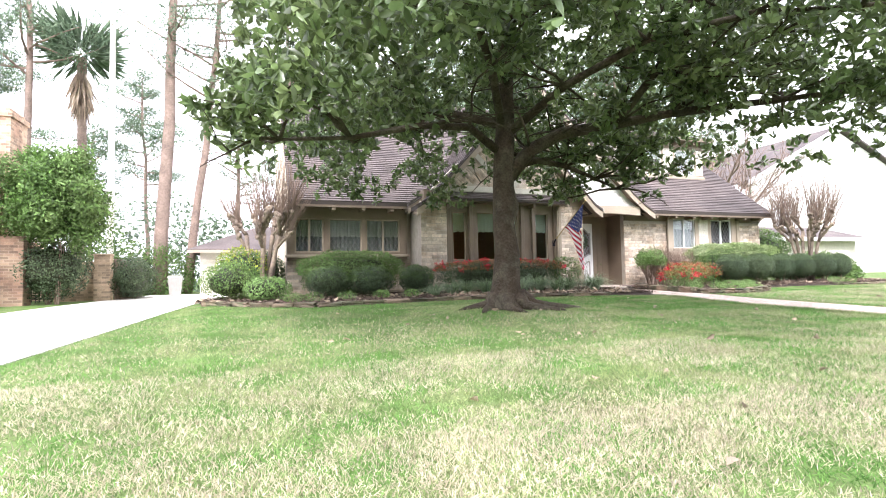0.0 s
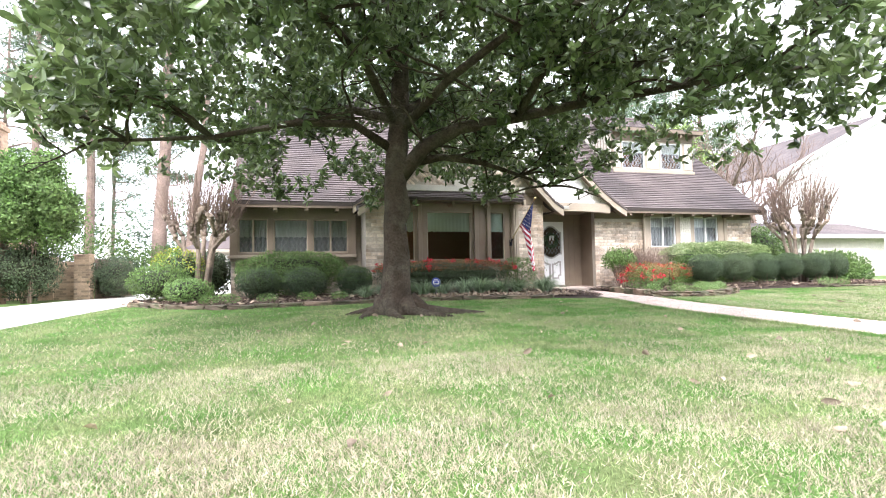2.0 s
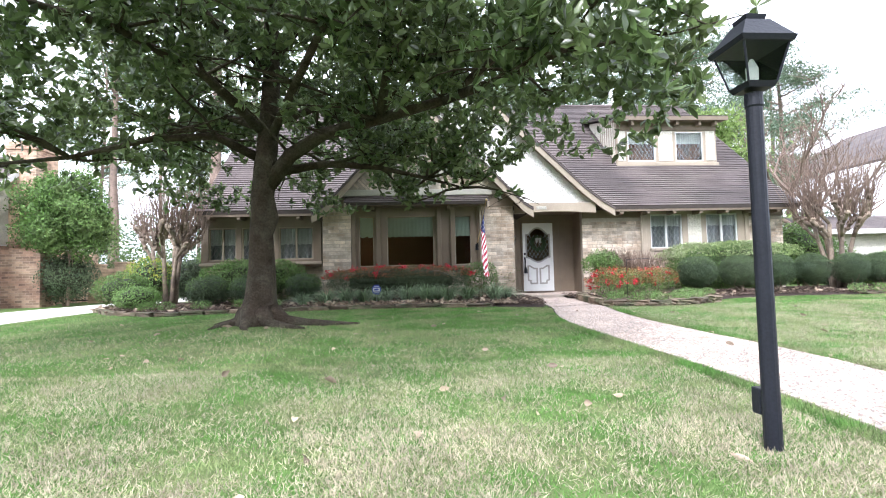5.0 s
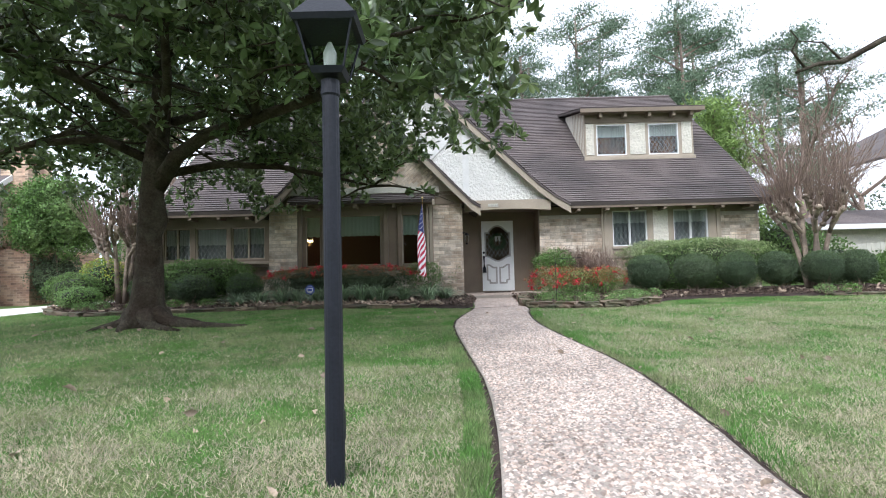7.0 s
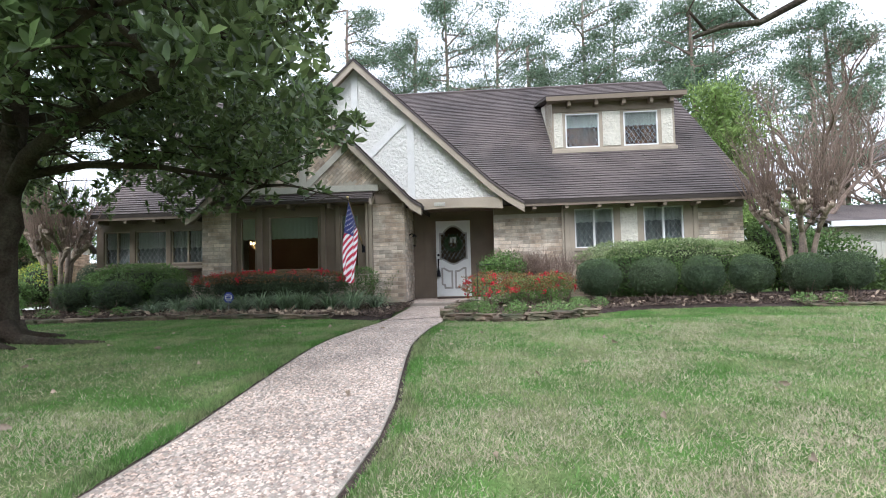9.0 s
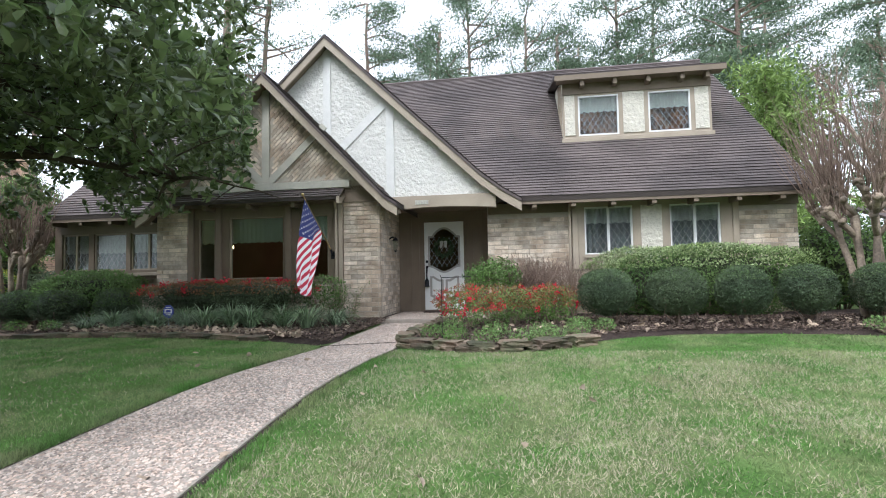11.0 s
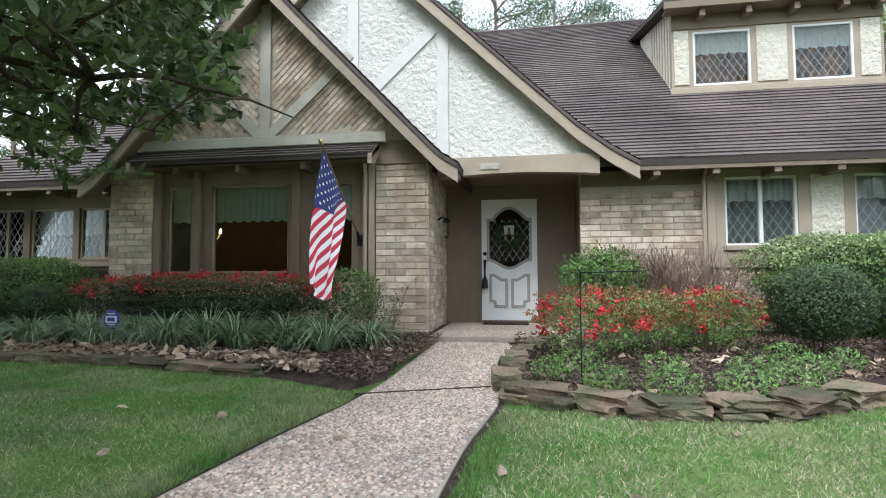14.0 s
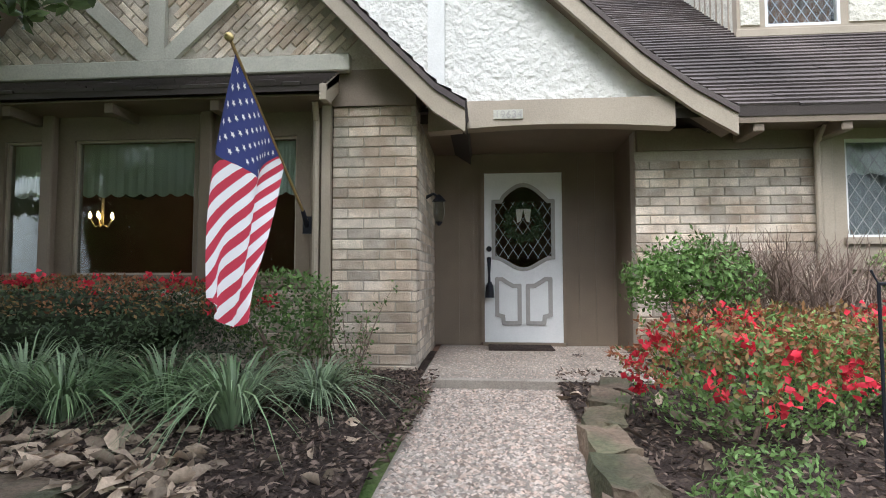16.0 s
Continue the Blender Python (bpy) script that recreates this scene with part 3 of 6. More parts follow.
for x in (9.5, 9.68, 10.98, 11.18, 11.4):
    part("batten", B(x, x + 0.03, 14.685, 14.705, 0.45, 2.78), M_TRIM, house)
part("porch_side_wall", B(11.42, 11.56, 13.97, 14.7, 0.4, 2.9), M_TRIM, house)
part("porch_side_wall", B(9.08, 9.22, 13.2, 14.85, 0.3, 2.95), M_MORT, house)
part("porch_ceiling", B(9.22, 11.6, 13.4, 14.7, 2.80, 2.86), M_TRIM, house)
part("porch_floor", B(9.3, 11.42, 12.62, 14.7, 0.2, 0.45, bev=0.015), M_AGG, house, "pebble aggregate porch step")
part("threshold", B(9.82, 10.8, 14.6, 14.7, 0.45, 0.49), M_TRIM, house)
mat_ob = tagged(part("door_mat", B(9.88, 10.62, 14.2, 14.58, 0.452, 0.475, bev=0.006), M_SOIL), "worn brown coir mat on the porch step", "door mat")
# front door
bm = bmesh.new()
DX0, DX1, DZ0, DZ1, DY = 9.84, 10.78, 0.49, 2.55, 14.66


def arch(x):
    """Top edge of the door glass: a shouldered arch."""
    s = abs((x - 10.31) / 0.36)
    return 2.20 + (0.17 * math.cos(min(1, s / 0.75) * math.pi / 2) + (0.03 if s < 0.75 else 0))


def belly(x):
    s = (x - 10.31) / 0.36
    return 1.44 - 0.07 * math.cos(min(1, abs(s)) * math.pi)


N = 24
gx = [9.95 + 0.72 * i / N for i in range(N + 1)]
prism(bm, [(DX0, DY, DZ0), (9.95, DY, DZ0), (9.95, DY, DZ1), (DX0, DY, DZ1)], (0, 0.045, 0))
prism(bm, [(10.67, DY, DZ0), (DX1, DY, DZ0), (DX1, DY, DZ1), (10.67, DY, DZ1)], (0, 0.045, 0))
prism(bm, [(x, DY, arch(x)) for x in gx] + [(10.67, DY, DZ1), (9.95, DY, DZ1)], (0, 0.045, 0))
prism(bm, [(9.95, DY, DZ0), (10.67, DY, DZ0)] + [(x, DY, belly(x)) for x in gx[::-1]], (0, 0.045, 0))
door = part("door", bm, M_WHITE, house, "white front door with arched leaded glass and grey mouldings")
g = part("pane", P([(x, DY + 0.025, arch(x)) for x in gx] + [(x, DY + 0.025, belly(x)) for x in gx[::-1]], (0, 0.005, 0)), M_GLASS, door)
g.visible_shadow = False
part("leading", leading(bmesh.new(), 9.97, 10.65, DY + 0.02, 1.5, 2.2, 0.12), M_LEAD, door)


def ring(pts, y, w, t0):
    """A moulding that follows a closed outline."""
    bm = bmesh.new()
    c = sum((Vector(p) for p in pts), Vector((0, 0))) / len(pts)
    for step_, (p, q) in enumerate(zip(pts, pts[1:] + pts[:1])):
        t = t0 + 0.0012 * (step_ % 3)
        p, q = Vector(p), Vector(q)
        d = q - p
        if d.length < 1e-4:
            continue
        d.normalize()
        o = Vector((-d.y, d.x)) * w / 2
        e = d * w * 0.3
        prism(bm, [((p + o - e).x, y, (p + o - e).y), ((q + o + e).x, y, (q + o + e).y), ((q - o + e).x, y, (q - o + e).y), ((p - o - e).x, y, (p - o - e).y)], (0, -t, 0))
    return bm


part("glass_moulding", ring([(x, arch(x)) for x in gx] + [(x, belly(x)) for x in gx[::-1]], DY + 0.005, 0.045, 0.022), M_GREYP, door)
for s in (-1, 1):
    c = 10.31
    o = [(c + s * 0.05, 0.72), (c + s * 0.24, 0.72), (c + s * 0.25, 0.80), (c + s * 0.32, 0.82), (c + s * 0.32, 1.25), (c + s * 0.26, 1.25), (c + s * 0.2, 1.21), (c + s * 0.13, 1.17), (c + s * 0.05, 1.17)]
    part("panel_moulding", ring(o, DY + 0.004, 0.05, 0.018), M_GREYP, door)
    part("panel", P([(c + (x - c) * 1.0, DY - 0.006, z) for x, z in [(c + s * 0.10, 0.78), (c + s * 0.2, 0.78), (c + s * 0.27, 0.88), (c + s * 0.27, 1.17), (c + s * 0.1, 1.11)]], (0, 0.004, 0)), M_WHITE, door)
part("deadbolt", tube(bmesh.new(), [(9.895, DY, 1.62), (9.895, DY - 0.03, 1.62)], [0.035, 0.03], 12), M_BLACK, door)
part("handle", tube(bmesh.new(), [(9.895, DY, 1.5), (9.895, DY - 0.05, 1.45), (9.895, DY - 0.06, 1.3), (9.895, DY - 0.04, 1.15), (9.895, DY, 1.12)], [0.03, 0.022, 0.014, 0.02, 0.024], 8), M_BLACK, door, "black iron handle set")
part("door_frame", box(box(box(bmesh.new(), 9.80, 9.84, 14.64, 14.76, 0.49, 2.59), 10.78, 10.82, 14.64, 14.76, 0.49, 2.59), 9.84, 10.78, 14.64, 14.76, 2.55, 2.59), M_TRIM, house)
tassel = thing("tassel", "dark cord tassel hung on the door handle", "tassel", (9.895, 14.58, 1.25))
part("cord", tube(bmesh.new(), [(9.895, 14.59, 1.35), (9.9, 14.585, 1.2)], [0.008, 0.01], 6), M_BLACK, tassel)
part("fringe", tube(bmesh.new(), [(9.9, 14.585, 1.22), (9.9, 14.585, 1.17), (9.9, 14.585, 1.03)], [0.02, 0.045, 0.055], 9), M_BLACK, tassel)
# right wing
RW = [(13.43, 14.40), (15.13, 16.10)]
wall("front_wall", 11.40, 17.55, 13.82, 13.97, 0.3, 2.8, [(a, b, 1.66, 2.66) for a, b in RW], M_MORT)
wall("window_surround", 13.17, 16.43, 13.74, 13.822, 1.35, 2.8, [(a, b, 1.66, 2.66) for a, b in RW], M_TRIM_L)
part("frieze_board", B(11.42, 13.17, 13.75, 13.822, 2.58, 2.8), M_TRIM, house)
part("frieze_board", B(16.43, 17.55, 13.75, 13.822, 2.58, 2.8), M_TRIM, house)
for x in (13.17, 16.31):
    part("window_post", B(x, x + 0.12, 13.69, 13.742, 1.35, 2.78, bev=0.01), M_TRIM_L, house)
part("cream_panel", B(14.56, 14.97, 13.72, 13.745, 1.45, 2.66), M_CREAM, house)
for a, b in RW:
    window(a, b, 1.66, 2.66, 13.77, mull=1, curtain=M_CURT, drop=0.32, sheer=True)
    part("window_sill", B(a - 0.04, b + 0.04, 13.7, 13.76, 1.6, 1.665), M_TRIM_L, house)
# dormer
DW = [(13.56, 14.5), (15.18, 16.12)]
wall("dormer_front", 13.2, 16.58, 15.3, 15.42, 4.3, 6.0, [(a, b, 4.58, 5.55) for a, b in DW], M_TRIM_L)
part("dormer_header", B(13.2, 16.58, 15.27, 15.302, 5.6, 6.0), M_TRIM, house)
for x0, x1 in ((13.24, 13.48), (14.6, 15.08), (16.22, 16.52)):
    part("cream_panel", B(x0, x1, 15.278, 15.302, 4.6, 5.58), M_CREAM, house)
part("dormer_sill", B(13.16, 16.62, 15.24, 15.302, 4.42, 4.53, bev=0.01), M_TRIM_L, house)
for a, b in DW:
    window(a, b, 4.58, 5.55, 15.3, curtain=M_CURT, drop=0.36, sheer=M_RUSTC)
for x in (13.2, 16.46):
    part("dormer_side", P([(x, 15.42, 4.3), (x, 15.42, 6.0), (x, 17.6, 6.5), (x, 17.6, 6.3)], (0.12, 0, 0)), M_CREAM, house)
    for k in range(7):
        part("siding_batten", B(x - 0.012 if x < 14 else x + 0.12, x if x < 14 else x + 0.132, 15.5 + k * 0.18, 15.53 + k * 0.18, 4.6 + k * 0.14, 6.0 + k * 0.04), M_TRIM_L, house)
part("dormer_backing", B(13.3, 16.5, 16.3, 16.36, 4.6, 6.1), M_INT, house)
roof("dormer_roof", [(14.98, 5.98), (18.0, 6.72)], "x", 13.0, 16.82, rr, 0.07)
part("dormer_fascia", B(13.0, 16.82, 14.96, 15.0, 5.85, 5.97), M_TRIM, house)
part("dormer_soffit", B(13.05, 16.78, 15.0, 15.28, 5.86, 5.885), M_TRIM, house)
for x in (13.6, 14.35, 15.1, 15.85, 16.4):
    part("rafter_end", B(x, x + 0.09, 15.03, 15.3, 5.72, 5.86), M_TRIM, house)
# left wing
LW = [(0.92, 1.66), (1.80, 2.68), (2.80, 3.74)]
lwall = wall("left_wall", 0.72, 4.2, 14.0, 14.15, 0.3, 2.8, [(0.8, 3.9, 1.5, 2.5)], M_MORT)
wall("window_box", 0.72, 3.95, 13.78, 14.0, 1.35, 2.8, [(a, b, 1.56, 2.46) for a, b in LW], M_TRIM)
part("window_sill", B(0.68, 3.98, 13.72, 13.79, 1.42, 1.5, bev=0.01), M_TRIM_L, house)
for a, b in LW:
    window(a, b, 1.56, 2.46, 13.82, mull=0 if b < 2.7 and b > 2 else 1, curtain=M_CURT, drop=0.45, frame_mat=M_TRIM_L, sheer=True)


# ---- bricks ----
BL, BH, BD = 0.285, 0.083, 0.012


def brick_mesh(l, h, d):
    bm = box(bmesh.new(), 0, l, -d, 0.03, 0, h)
    bmesh.ops.bevel(bm, geom=[e for e in bm.edges if all(v.co.y < -d + 1e-4 for v in e.verts)], offset=0.005, segments=1, affect="EDGES")
    me = bpy.data.meshes.new("brick")
    bm.to_mesh(me)
    bm.free()
    me.materials.append(M_BRICK)
    return me


FULL, HALF = brick_mesh(BL, BH, BD), brick_mesh(BL / 2 - 0.005, BH, BD)
CUTS = {}


def lay(host, origin, u, width, height, rng, keep=None):
    """Courses of bricks on a wall face from origin along u (unit, in plan)."""
    course, step = BH + 0.012, BL + 0.012
    nrows = int(height / course)
    rot = math.atan2(u[1], u[0])
    for r in range(nrows):
        s = -(0 if r % 2 else step / 2)
        while s < width - 0.04:
            a, b = max(s, 0), min(s + BL, width)
            s += step
            l = round((b - a) / 0.05) * 0.05
            if b - a < 0.05:
                continue
            if b - a > BL - 0.01:
                me = FULL
            else:
                l = max(0.05, round(b - a, 2))
                me = CUTS.setdefault(l, None) or brick_mesh(l, BH, BD)
                CUTS[l] = me
            ob = new("brick", me)
            ob.parent = host
            p = Vector(origin) + Vector((u[0] * a, u[1] * a, r * course))
            n_out = Vector((u[1], -u[0], 0)) * rng.uniform(-0.002, 0.004)
            ob.matrix_basis = Matrix.Translation(p + n_out) @ Matrix.Rotation(rot + rng.uniform(-0.004, 0.004), 4, "Z")


br = random.Random(8)
pier = part("brick_pier", B(8.44, 9.21, 13.0, 13.4, 0.25, 2.9), M_MORT, house)
lay(pier, (8.44, 13.0, 0.3), (1, 0), 0.78, 2.6, br)
side = part("brick_pier_side", B(9.08, 9.21, 13.4, 14.7, 0.25, 2.9), M_MORT, house)
lay(side, (9.21, 12.99, 0.3), (0, 1), 1.7, 2.55, br)
pier2 = part("brick_pier", B(4.12, 4.85, 13.0, 14.0, 0.25, 2.9), M_MORT, house)
lay(pier2, (4.12, 13.0, 0.3), (1, 0), 0.73, 2.6, br)
under = part("under_window_wall", B(4.85, 8.35, 13.0, 13.2, 0.25, 1.18), M_MORT, house)
lay(under, (4.86, 13.0, 0.3), (1, 0), 3.48, 0.86, br)
rwall = part("brick_facing", B(11.40, 13.17, 13.8, 13.82, 0.25, 2.58), M_MORT, house)
lay(rwall, (11.40, 13.8, 0.3), (1, 0), 1.77, 2.28, br)
rwall2 = part("brick_facing", B(16.43, 17.54, 13.8, 13.82, 0.25, 2.58), M_MORT, house)
lay(rwall2, (16.43, 13.8, 0.3), (1, 0), 1.11, 2.28, br)
rwall3 = part("brick_facing", B(13.17, 16.43, 13.8, 13.82, 0.25, 1.35), M_MORT, house)
lay(rwall3, (13.17, 13.8, 0.3), (1, 0), 3.26, 1.05, br)
# diagonal brick infill of the first gable
infill = part("brick_infill", P([(4.9, 12.955, 3.3), (8.7, 12.955, 3.3), (6.8, 12.955, 5.3)], (0, 0.01, 0)), M_MORT, house)
for s in (1, -1):
    ang = radians(45)
    u, w = Vector((math.cos(ang) * s, 0, math.sin(ang))), Vector((-math.sin(ang) * s, 0, math.cos(ang)))
    for i in range(-14, 30):
        for j in range(-32, 34):
            p = Vector((6.74, 12.955, 3.36)) + u * ((i + (j % 2) * 0.5) * 0.2) + w * (j * 0.075)
            c = p + u * 0.094 + w * 0.03
            if s * (c.x - 6.74) < 0.02 or c.z < 3.38 or c.z > 5.35 - 1.04 * abs(c.x - 6.8) or abs(c.x - 6.74) < 0.1:
                continue
            ob = new("brick", CUTS.setdefault("g", None) or brick_mesh(0.188, 0.063, BD))
            CUTS["g"] = ob.data
            ob.parent = infill
            rot = Matrix((tuple(u), (0, 1, 0), tuple(w))).transposed().to_4x4()
            ob.matrix_basis = Matrix.Translation(p + Vector((0, br.uniform(-0.003, 0.002), 0))) @ rot
lay(lwall, (0.74, 14.0, 0.3), (1, 0), 3.36, 1.05, br)


# ---- plants ----
rng = np.random.default_rng(11)
pr_ = random.Random(21)


def g0(x, y):
    return float(ground(x, y)) + 0.05


def shell(n, c, r, rng, fill=0.35, power=2.0, floor=None, rough=0.14):
    """Points in the outer shell of a lumpy rounded block (power 2: ellipsoid, more: boxier), with outward directions."""
    d = rng.normal(size=(n, 3))
    d /= (np.abs(d) ** power).sum(1)[:, None] ** (1 / power)
    lump = np.array([noise.noise((q[0] * 2.3 + c[0], q[1] * 2.3 + c[1], q[2] * 2.3)) for q in d])
    k = (1 - fill * rng.random(n) ** 1.6) * (1 + rough * lump)
    p = np.array(c) + d * np.array(r) * k[:, None]
    if floor is not None:
        ok = p[:, 2] > floor
        p, d = p[ok], d[ok]
    return p, d


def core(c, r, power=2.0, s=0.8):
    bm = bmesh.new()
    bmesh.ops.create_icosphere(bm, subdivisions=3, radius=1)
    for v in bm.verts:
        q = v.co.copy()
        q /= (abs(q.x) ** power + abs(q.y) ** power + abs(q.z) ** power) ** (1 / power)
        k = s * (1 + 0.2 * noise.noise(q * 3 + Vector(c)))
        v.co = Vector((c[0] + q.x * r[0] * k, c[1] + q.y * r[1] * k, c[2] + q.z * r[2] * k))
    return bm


def stems(bm, c, n, top, spread, rad, rng, steps=4):
    for _ in range(n):
        a = rng.uniform(0, math.tau)
        s = spread * math.sqrt(rng.random())
        b = Vector((c[0] + 0.25 * s * math.cos(a), c[1] + 0.25 * s * math.sin(a), c[2]))
        e = Vector((c[0] + s * math.cos(a), c[1] + s * math.sin(a), top * rng.uniform(0.85, 1.0)))
        pts = [b.lerp(e, i / steps) + Vector((rng.uniform(-1, 1), rng.uniform(-1, 1), 0)) * 0.05 * (i > 0) for i in range(steps + 1)]
        tube(bm, pts, [rad * (1 - 0.7 * i / steps) for i in range(steps + 1)], 5)
    return bm


def shrub(name, label, c, r, material, n, size, power=2.0, category="shrub", group="", leg=0.12, extra=None, solid=True, flower=None, rough=0.14, blobs=0):
    z = g0(c[0], c[1])
    cc = (c[0], c[1], z + leg + r[2])
    t = thing(name, label, category, (c[0], c[1], z), group)
    # added solid filler, painted dark as the shade behind the leaves
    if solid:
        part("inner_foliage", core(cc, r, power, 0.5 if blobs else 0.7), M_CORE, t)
    part("stem_cluster", stems(bmesh.new(), (c[0], c[1], z - 0.04), 7, cc[2], min(r[0], 0.5) * 0.8, 0.018, pr_), M_TWIG, t)
    spots = [(cc, r)]
    if blobs:
        spots = []
        for _ in range(blobs):
            q = Vector((pr_.gauss(0, 1), pr_.gauss(0, 1), pr_.gauss(0, 1))).normalized() * pr_.uniform(0.35, 0.75 if blobs < 30 else 0.9)
            k = pr_.uniform(0.34, 0.55) if blobs < 30 else pr_.uniform(0.2, 0.4)
            spots.append(((cc[0] + q.x * r[0], cc[1] + q.y * r[1], cc[2] + q.z * r[2]), [k * v for v in r]))
    both = [shell(n // len(spots), a, b, rng, floor=z + 0.02, power=power, rough=rough) for a, b in spots]
    p, o = np.concatenate([b[0] for b in both]), np.concatenate([b[1] for b in both])
    d = rng.normal(size=o.shape)
    d = d - (d * o).sum(1)[:, None] * o * 0.8 + o * 0.3 + np.array([0, 0, 0.15])
    tagged(link_mesh("foliage", leaf_mesh("foliage", p, d, size, size * 0.5, rng, facing=o + rng.normal(size=o.shape) * 0.45), material, t), kind="stuff")
    # outer leaves: other foliage colours, and the painted lit tops of round shrubs
    if extra:
        m2, n2, lo = extra
        both = [shell(n2 // len(spots), a, [q * 1.03 for q in b], rng, fill=0.12, power=power, floor=z + lo, rough=rough) for a, b in spots]
        p, o = np.concatenate([b[0] for b in both]), np.concatenate([b[1] for b in both])
        ok = o[:, 2] > -0.1
        p, o = p[ok], o[ok]
        d = o * 0.6 + rng.normal(size=o.shape) * 0.8 + np.array([0, 0, 0.3])
        tagged(link_mesh("new_growth", leaf_mesh("new_growth", p, d, size, size * 0.5, rng, facing=o + rng.normal(size=o.shape) * 0.5), m2, t), kind="stuff")
    if flower:
        m3, n3, lo = flower
        p, d = shell(n3, cc, [q * 1.05 for q in r], rng, fill=0.1, power=power, floor=z + lo)
        p = np.repeat(p, 14, 0) + rng.normal(size=(len(p) * 14, 3)) * 0.03
        d = np.repeat(d, 14, 0) + rng.normal(size=p.shape) * 0.9
        tagged(link_mesh("flowers", leaf_mesh("flowers", p, d, 0.046, 0.042, rng, 0.5), m3, t, "scarlet azalea flowers"), kind="stuff")
    return t


# clipped round shrubs beside the door path and under the left windows
# extra paler leaves paint the sky's light onto each top
for x, y, r in ((13.48, 11.55, 0.46), (14.58, 11.55, 0.46), (15.6, 11.6, 0.41), (16.58, 11.65, 0.41), (17.72, 11.75, 0.43), (18.6, 11.8, 0.39)):
    shrub("round_shrub", "dark green shrub clipped round on bare stems", (x, y), (r, r * 0.9, 0.38), M_BOX, 16000, 0.032, 2.2, group="clipped round shrubs", leg=0.19, extra=(M_BOXLIT, 7500, 0.75), rough=0.07)
for x, y, r in ((1.55, 12.1, 0.5), (2.55, 12.1, 0.52), (3.75, 12.3, 0.42)):
    shrub("round_shrub", "dark green shrub clipped round under the windows", (x, y), (r, r * 0.9, 0.34), M_BOX, 7000, 0.038, 2.3, group="clipped round shrubs", leg=0.06, extra=(M_HOLLY, 2500, 0.4))
shrub("hedge", "light green clipped hedge below the leaded windows", (15.45, 13.15), (1.9, 0.42, 0.625), M_HOLLY, 26000, 0.05, 4, "hedge", extra=(M_TIP, 26000, 0.95), leg=0.05, rough=0.2)
shrub("hedge", "broad-leaved green hedge below the wide windows", (2.3, 13.15), (1.25, 0.4, 0.52), M_HOLLY, 11000, 0.055, 3.0, "hedge", extra=(M_FRESH, 6000, 0.5), leg=0.06, rough=0.25)
shrub("mounded_shrub", "bright green mounded shrub by the driveway", (-0.55, 12.35), (0.62, 0.6, 0.42), M_HOLLY, 3800, 0.05, extra=(M_FRESH, 1500, 0.3), leg=0.02)
shrub("mounded_shrub", "low bright green shrub at the bed's edge", (0.2, 11.5), (0.5, 0.45, 0.27), M_FRESH, 2600, 0.05, leg=0.02)
shrub("variegated_shrub", "yellow-green variegated shrub behind the mounded shrub", (-0.35, 13.2), (0.6, 0.5, 0.6), M_FRESH, 2500, 0.06, extra=(M_YEL, 1500, 0.7), leg=0.05)
shrub("porch_shrub", "fresh green open shrub beside the front door", (11.55, 12.75), (0.55, 0.4, 0.5), M_FRESH, 2600, 0.055, 2.0, leg=0.3, solid=False, extra=(M_HOLLY, 900, 0.4), rough=0.5, blobs=7)
shrub("side_shrub", "large dark green shrub at the house corner", (18.7, 14.6), (0.95, 0.9, 1.0), M_HOLLY, 7000, 0.09, leg=0.05)
shrub("side_shrub", "low dark ivy-leaved shrub behind the myrtle", (19.6, 14.2), (1.3, 0.8, 0.5), M_BOX, 5000, 0.08, leg=0.02)
shrub("azalea_hedge", "clipped azalea hedge with red flowers and rusty leaves", (6.15, 12.35), (1.8, 0.42, 0.32), M_BOX, 14000, 0.04, 4, "hedge", leg=0.2, rough=0.22, extra=(M_AZBR, 12000, 0.6), flower=(M_AZRED, 140, 0.62))
shrub("azalea_hedge", "green end of the clipped hedge beside the flag", (8.2, 12.45), (0.42, 0.35, 0.36), M_HOLLY, 1600, 0.05, 3, "hedge", leg=0.2, solid=False, extra=(M_FRESH, 500, 0.4))
for x, y, r, h, n in ((11.2, 11.3, 0.5, 0.33, 50), (11.9, 11.75, 0.46, 0.31, 14), (12.6, 11.9, 0.5, 0.32, 18)):
    shrub("azalea", "azalea bush with scarlet flowers and fading leaves", (x, y), (r, r * 0.9, h), M_FRESH, 2600, 0.04, group="flowering azaleas", leg=0.04, solid=False, rough=0.7, extra=(M_AZBR, 3400, 0.3), flower=(M_AZRED, n, 0.25))
for x, y, r in ((11.0, 10.6, 0.22), (11.7, 10.5, 0.22), (12.4, 10.45, 0.22), (13.0, 11.2, 0.22), (10.75, 10.3, 0.18), (12.9, 10.6, 0.2), (11.15, 9.95, 0.2), (11.6, 9.85, 0.22), (12.1, 9.9, 0.2), (12.5, 10.1, 0.22), (13.35, 10.95, 0.16), (17.2, 11.0, 0.22), (17.7, 10.9, 0.2), (1.1, 10.9, 0.2), (1.8, 11.0, 0.22), (2.6, 11.15, 0.2), (3.3, 11.2, 0.2), (0.7, 10.9, 0.2)):
    shrub("leafy_weed", "low light green leafy plant in the mulch", (x, y), (r, r, 0.11), M_FRESH, 420, 0.035, group="low leafy plants", leg=0.0, solid=False)
bare = thing("bare_hedge", "leafless brown twiggy hedge against the brick wall", "hedge", (12.5, 13.2, 0.4))
bm, bm2 = bmesh.new(), bmesh.new()
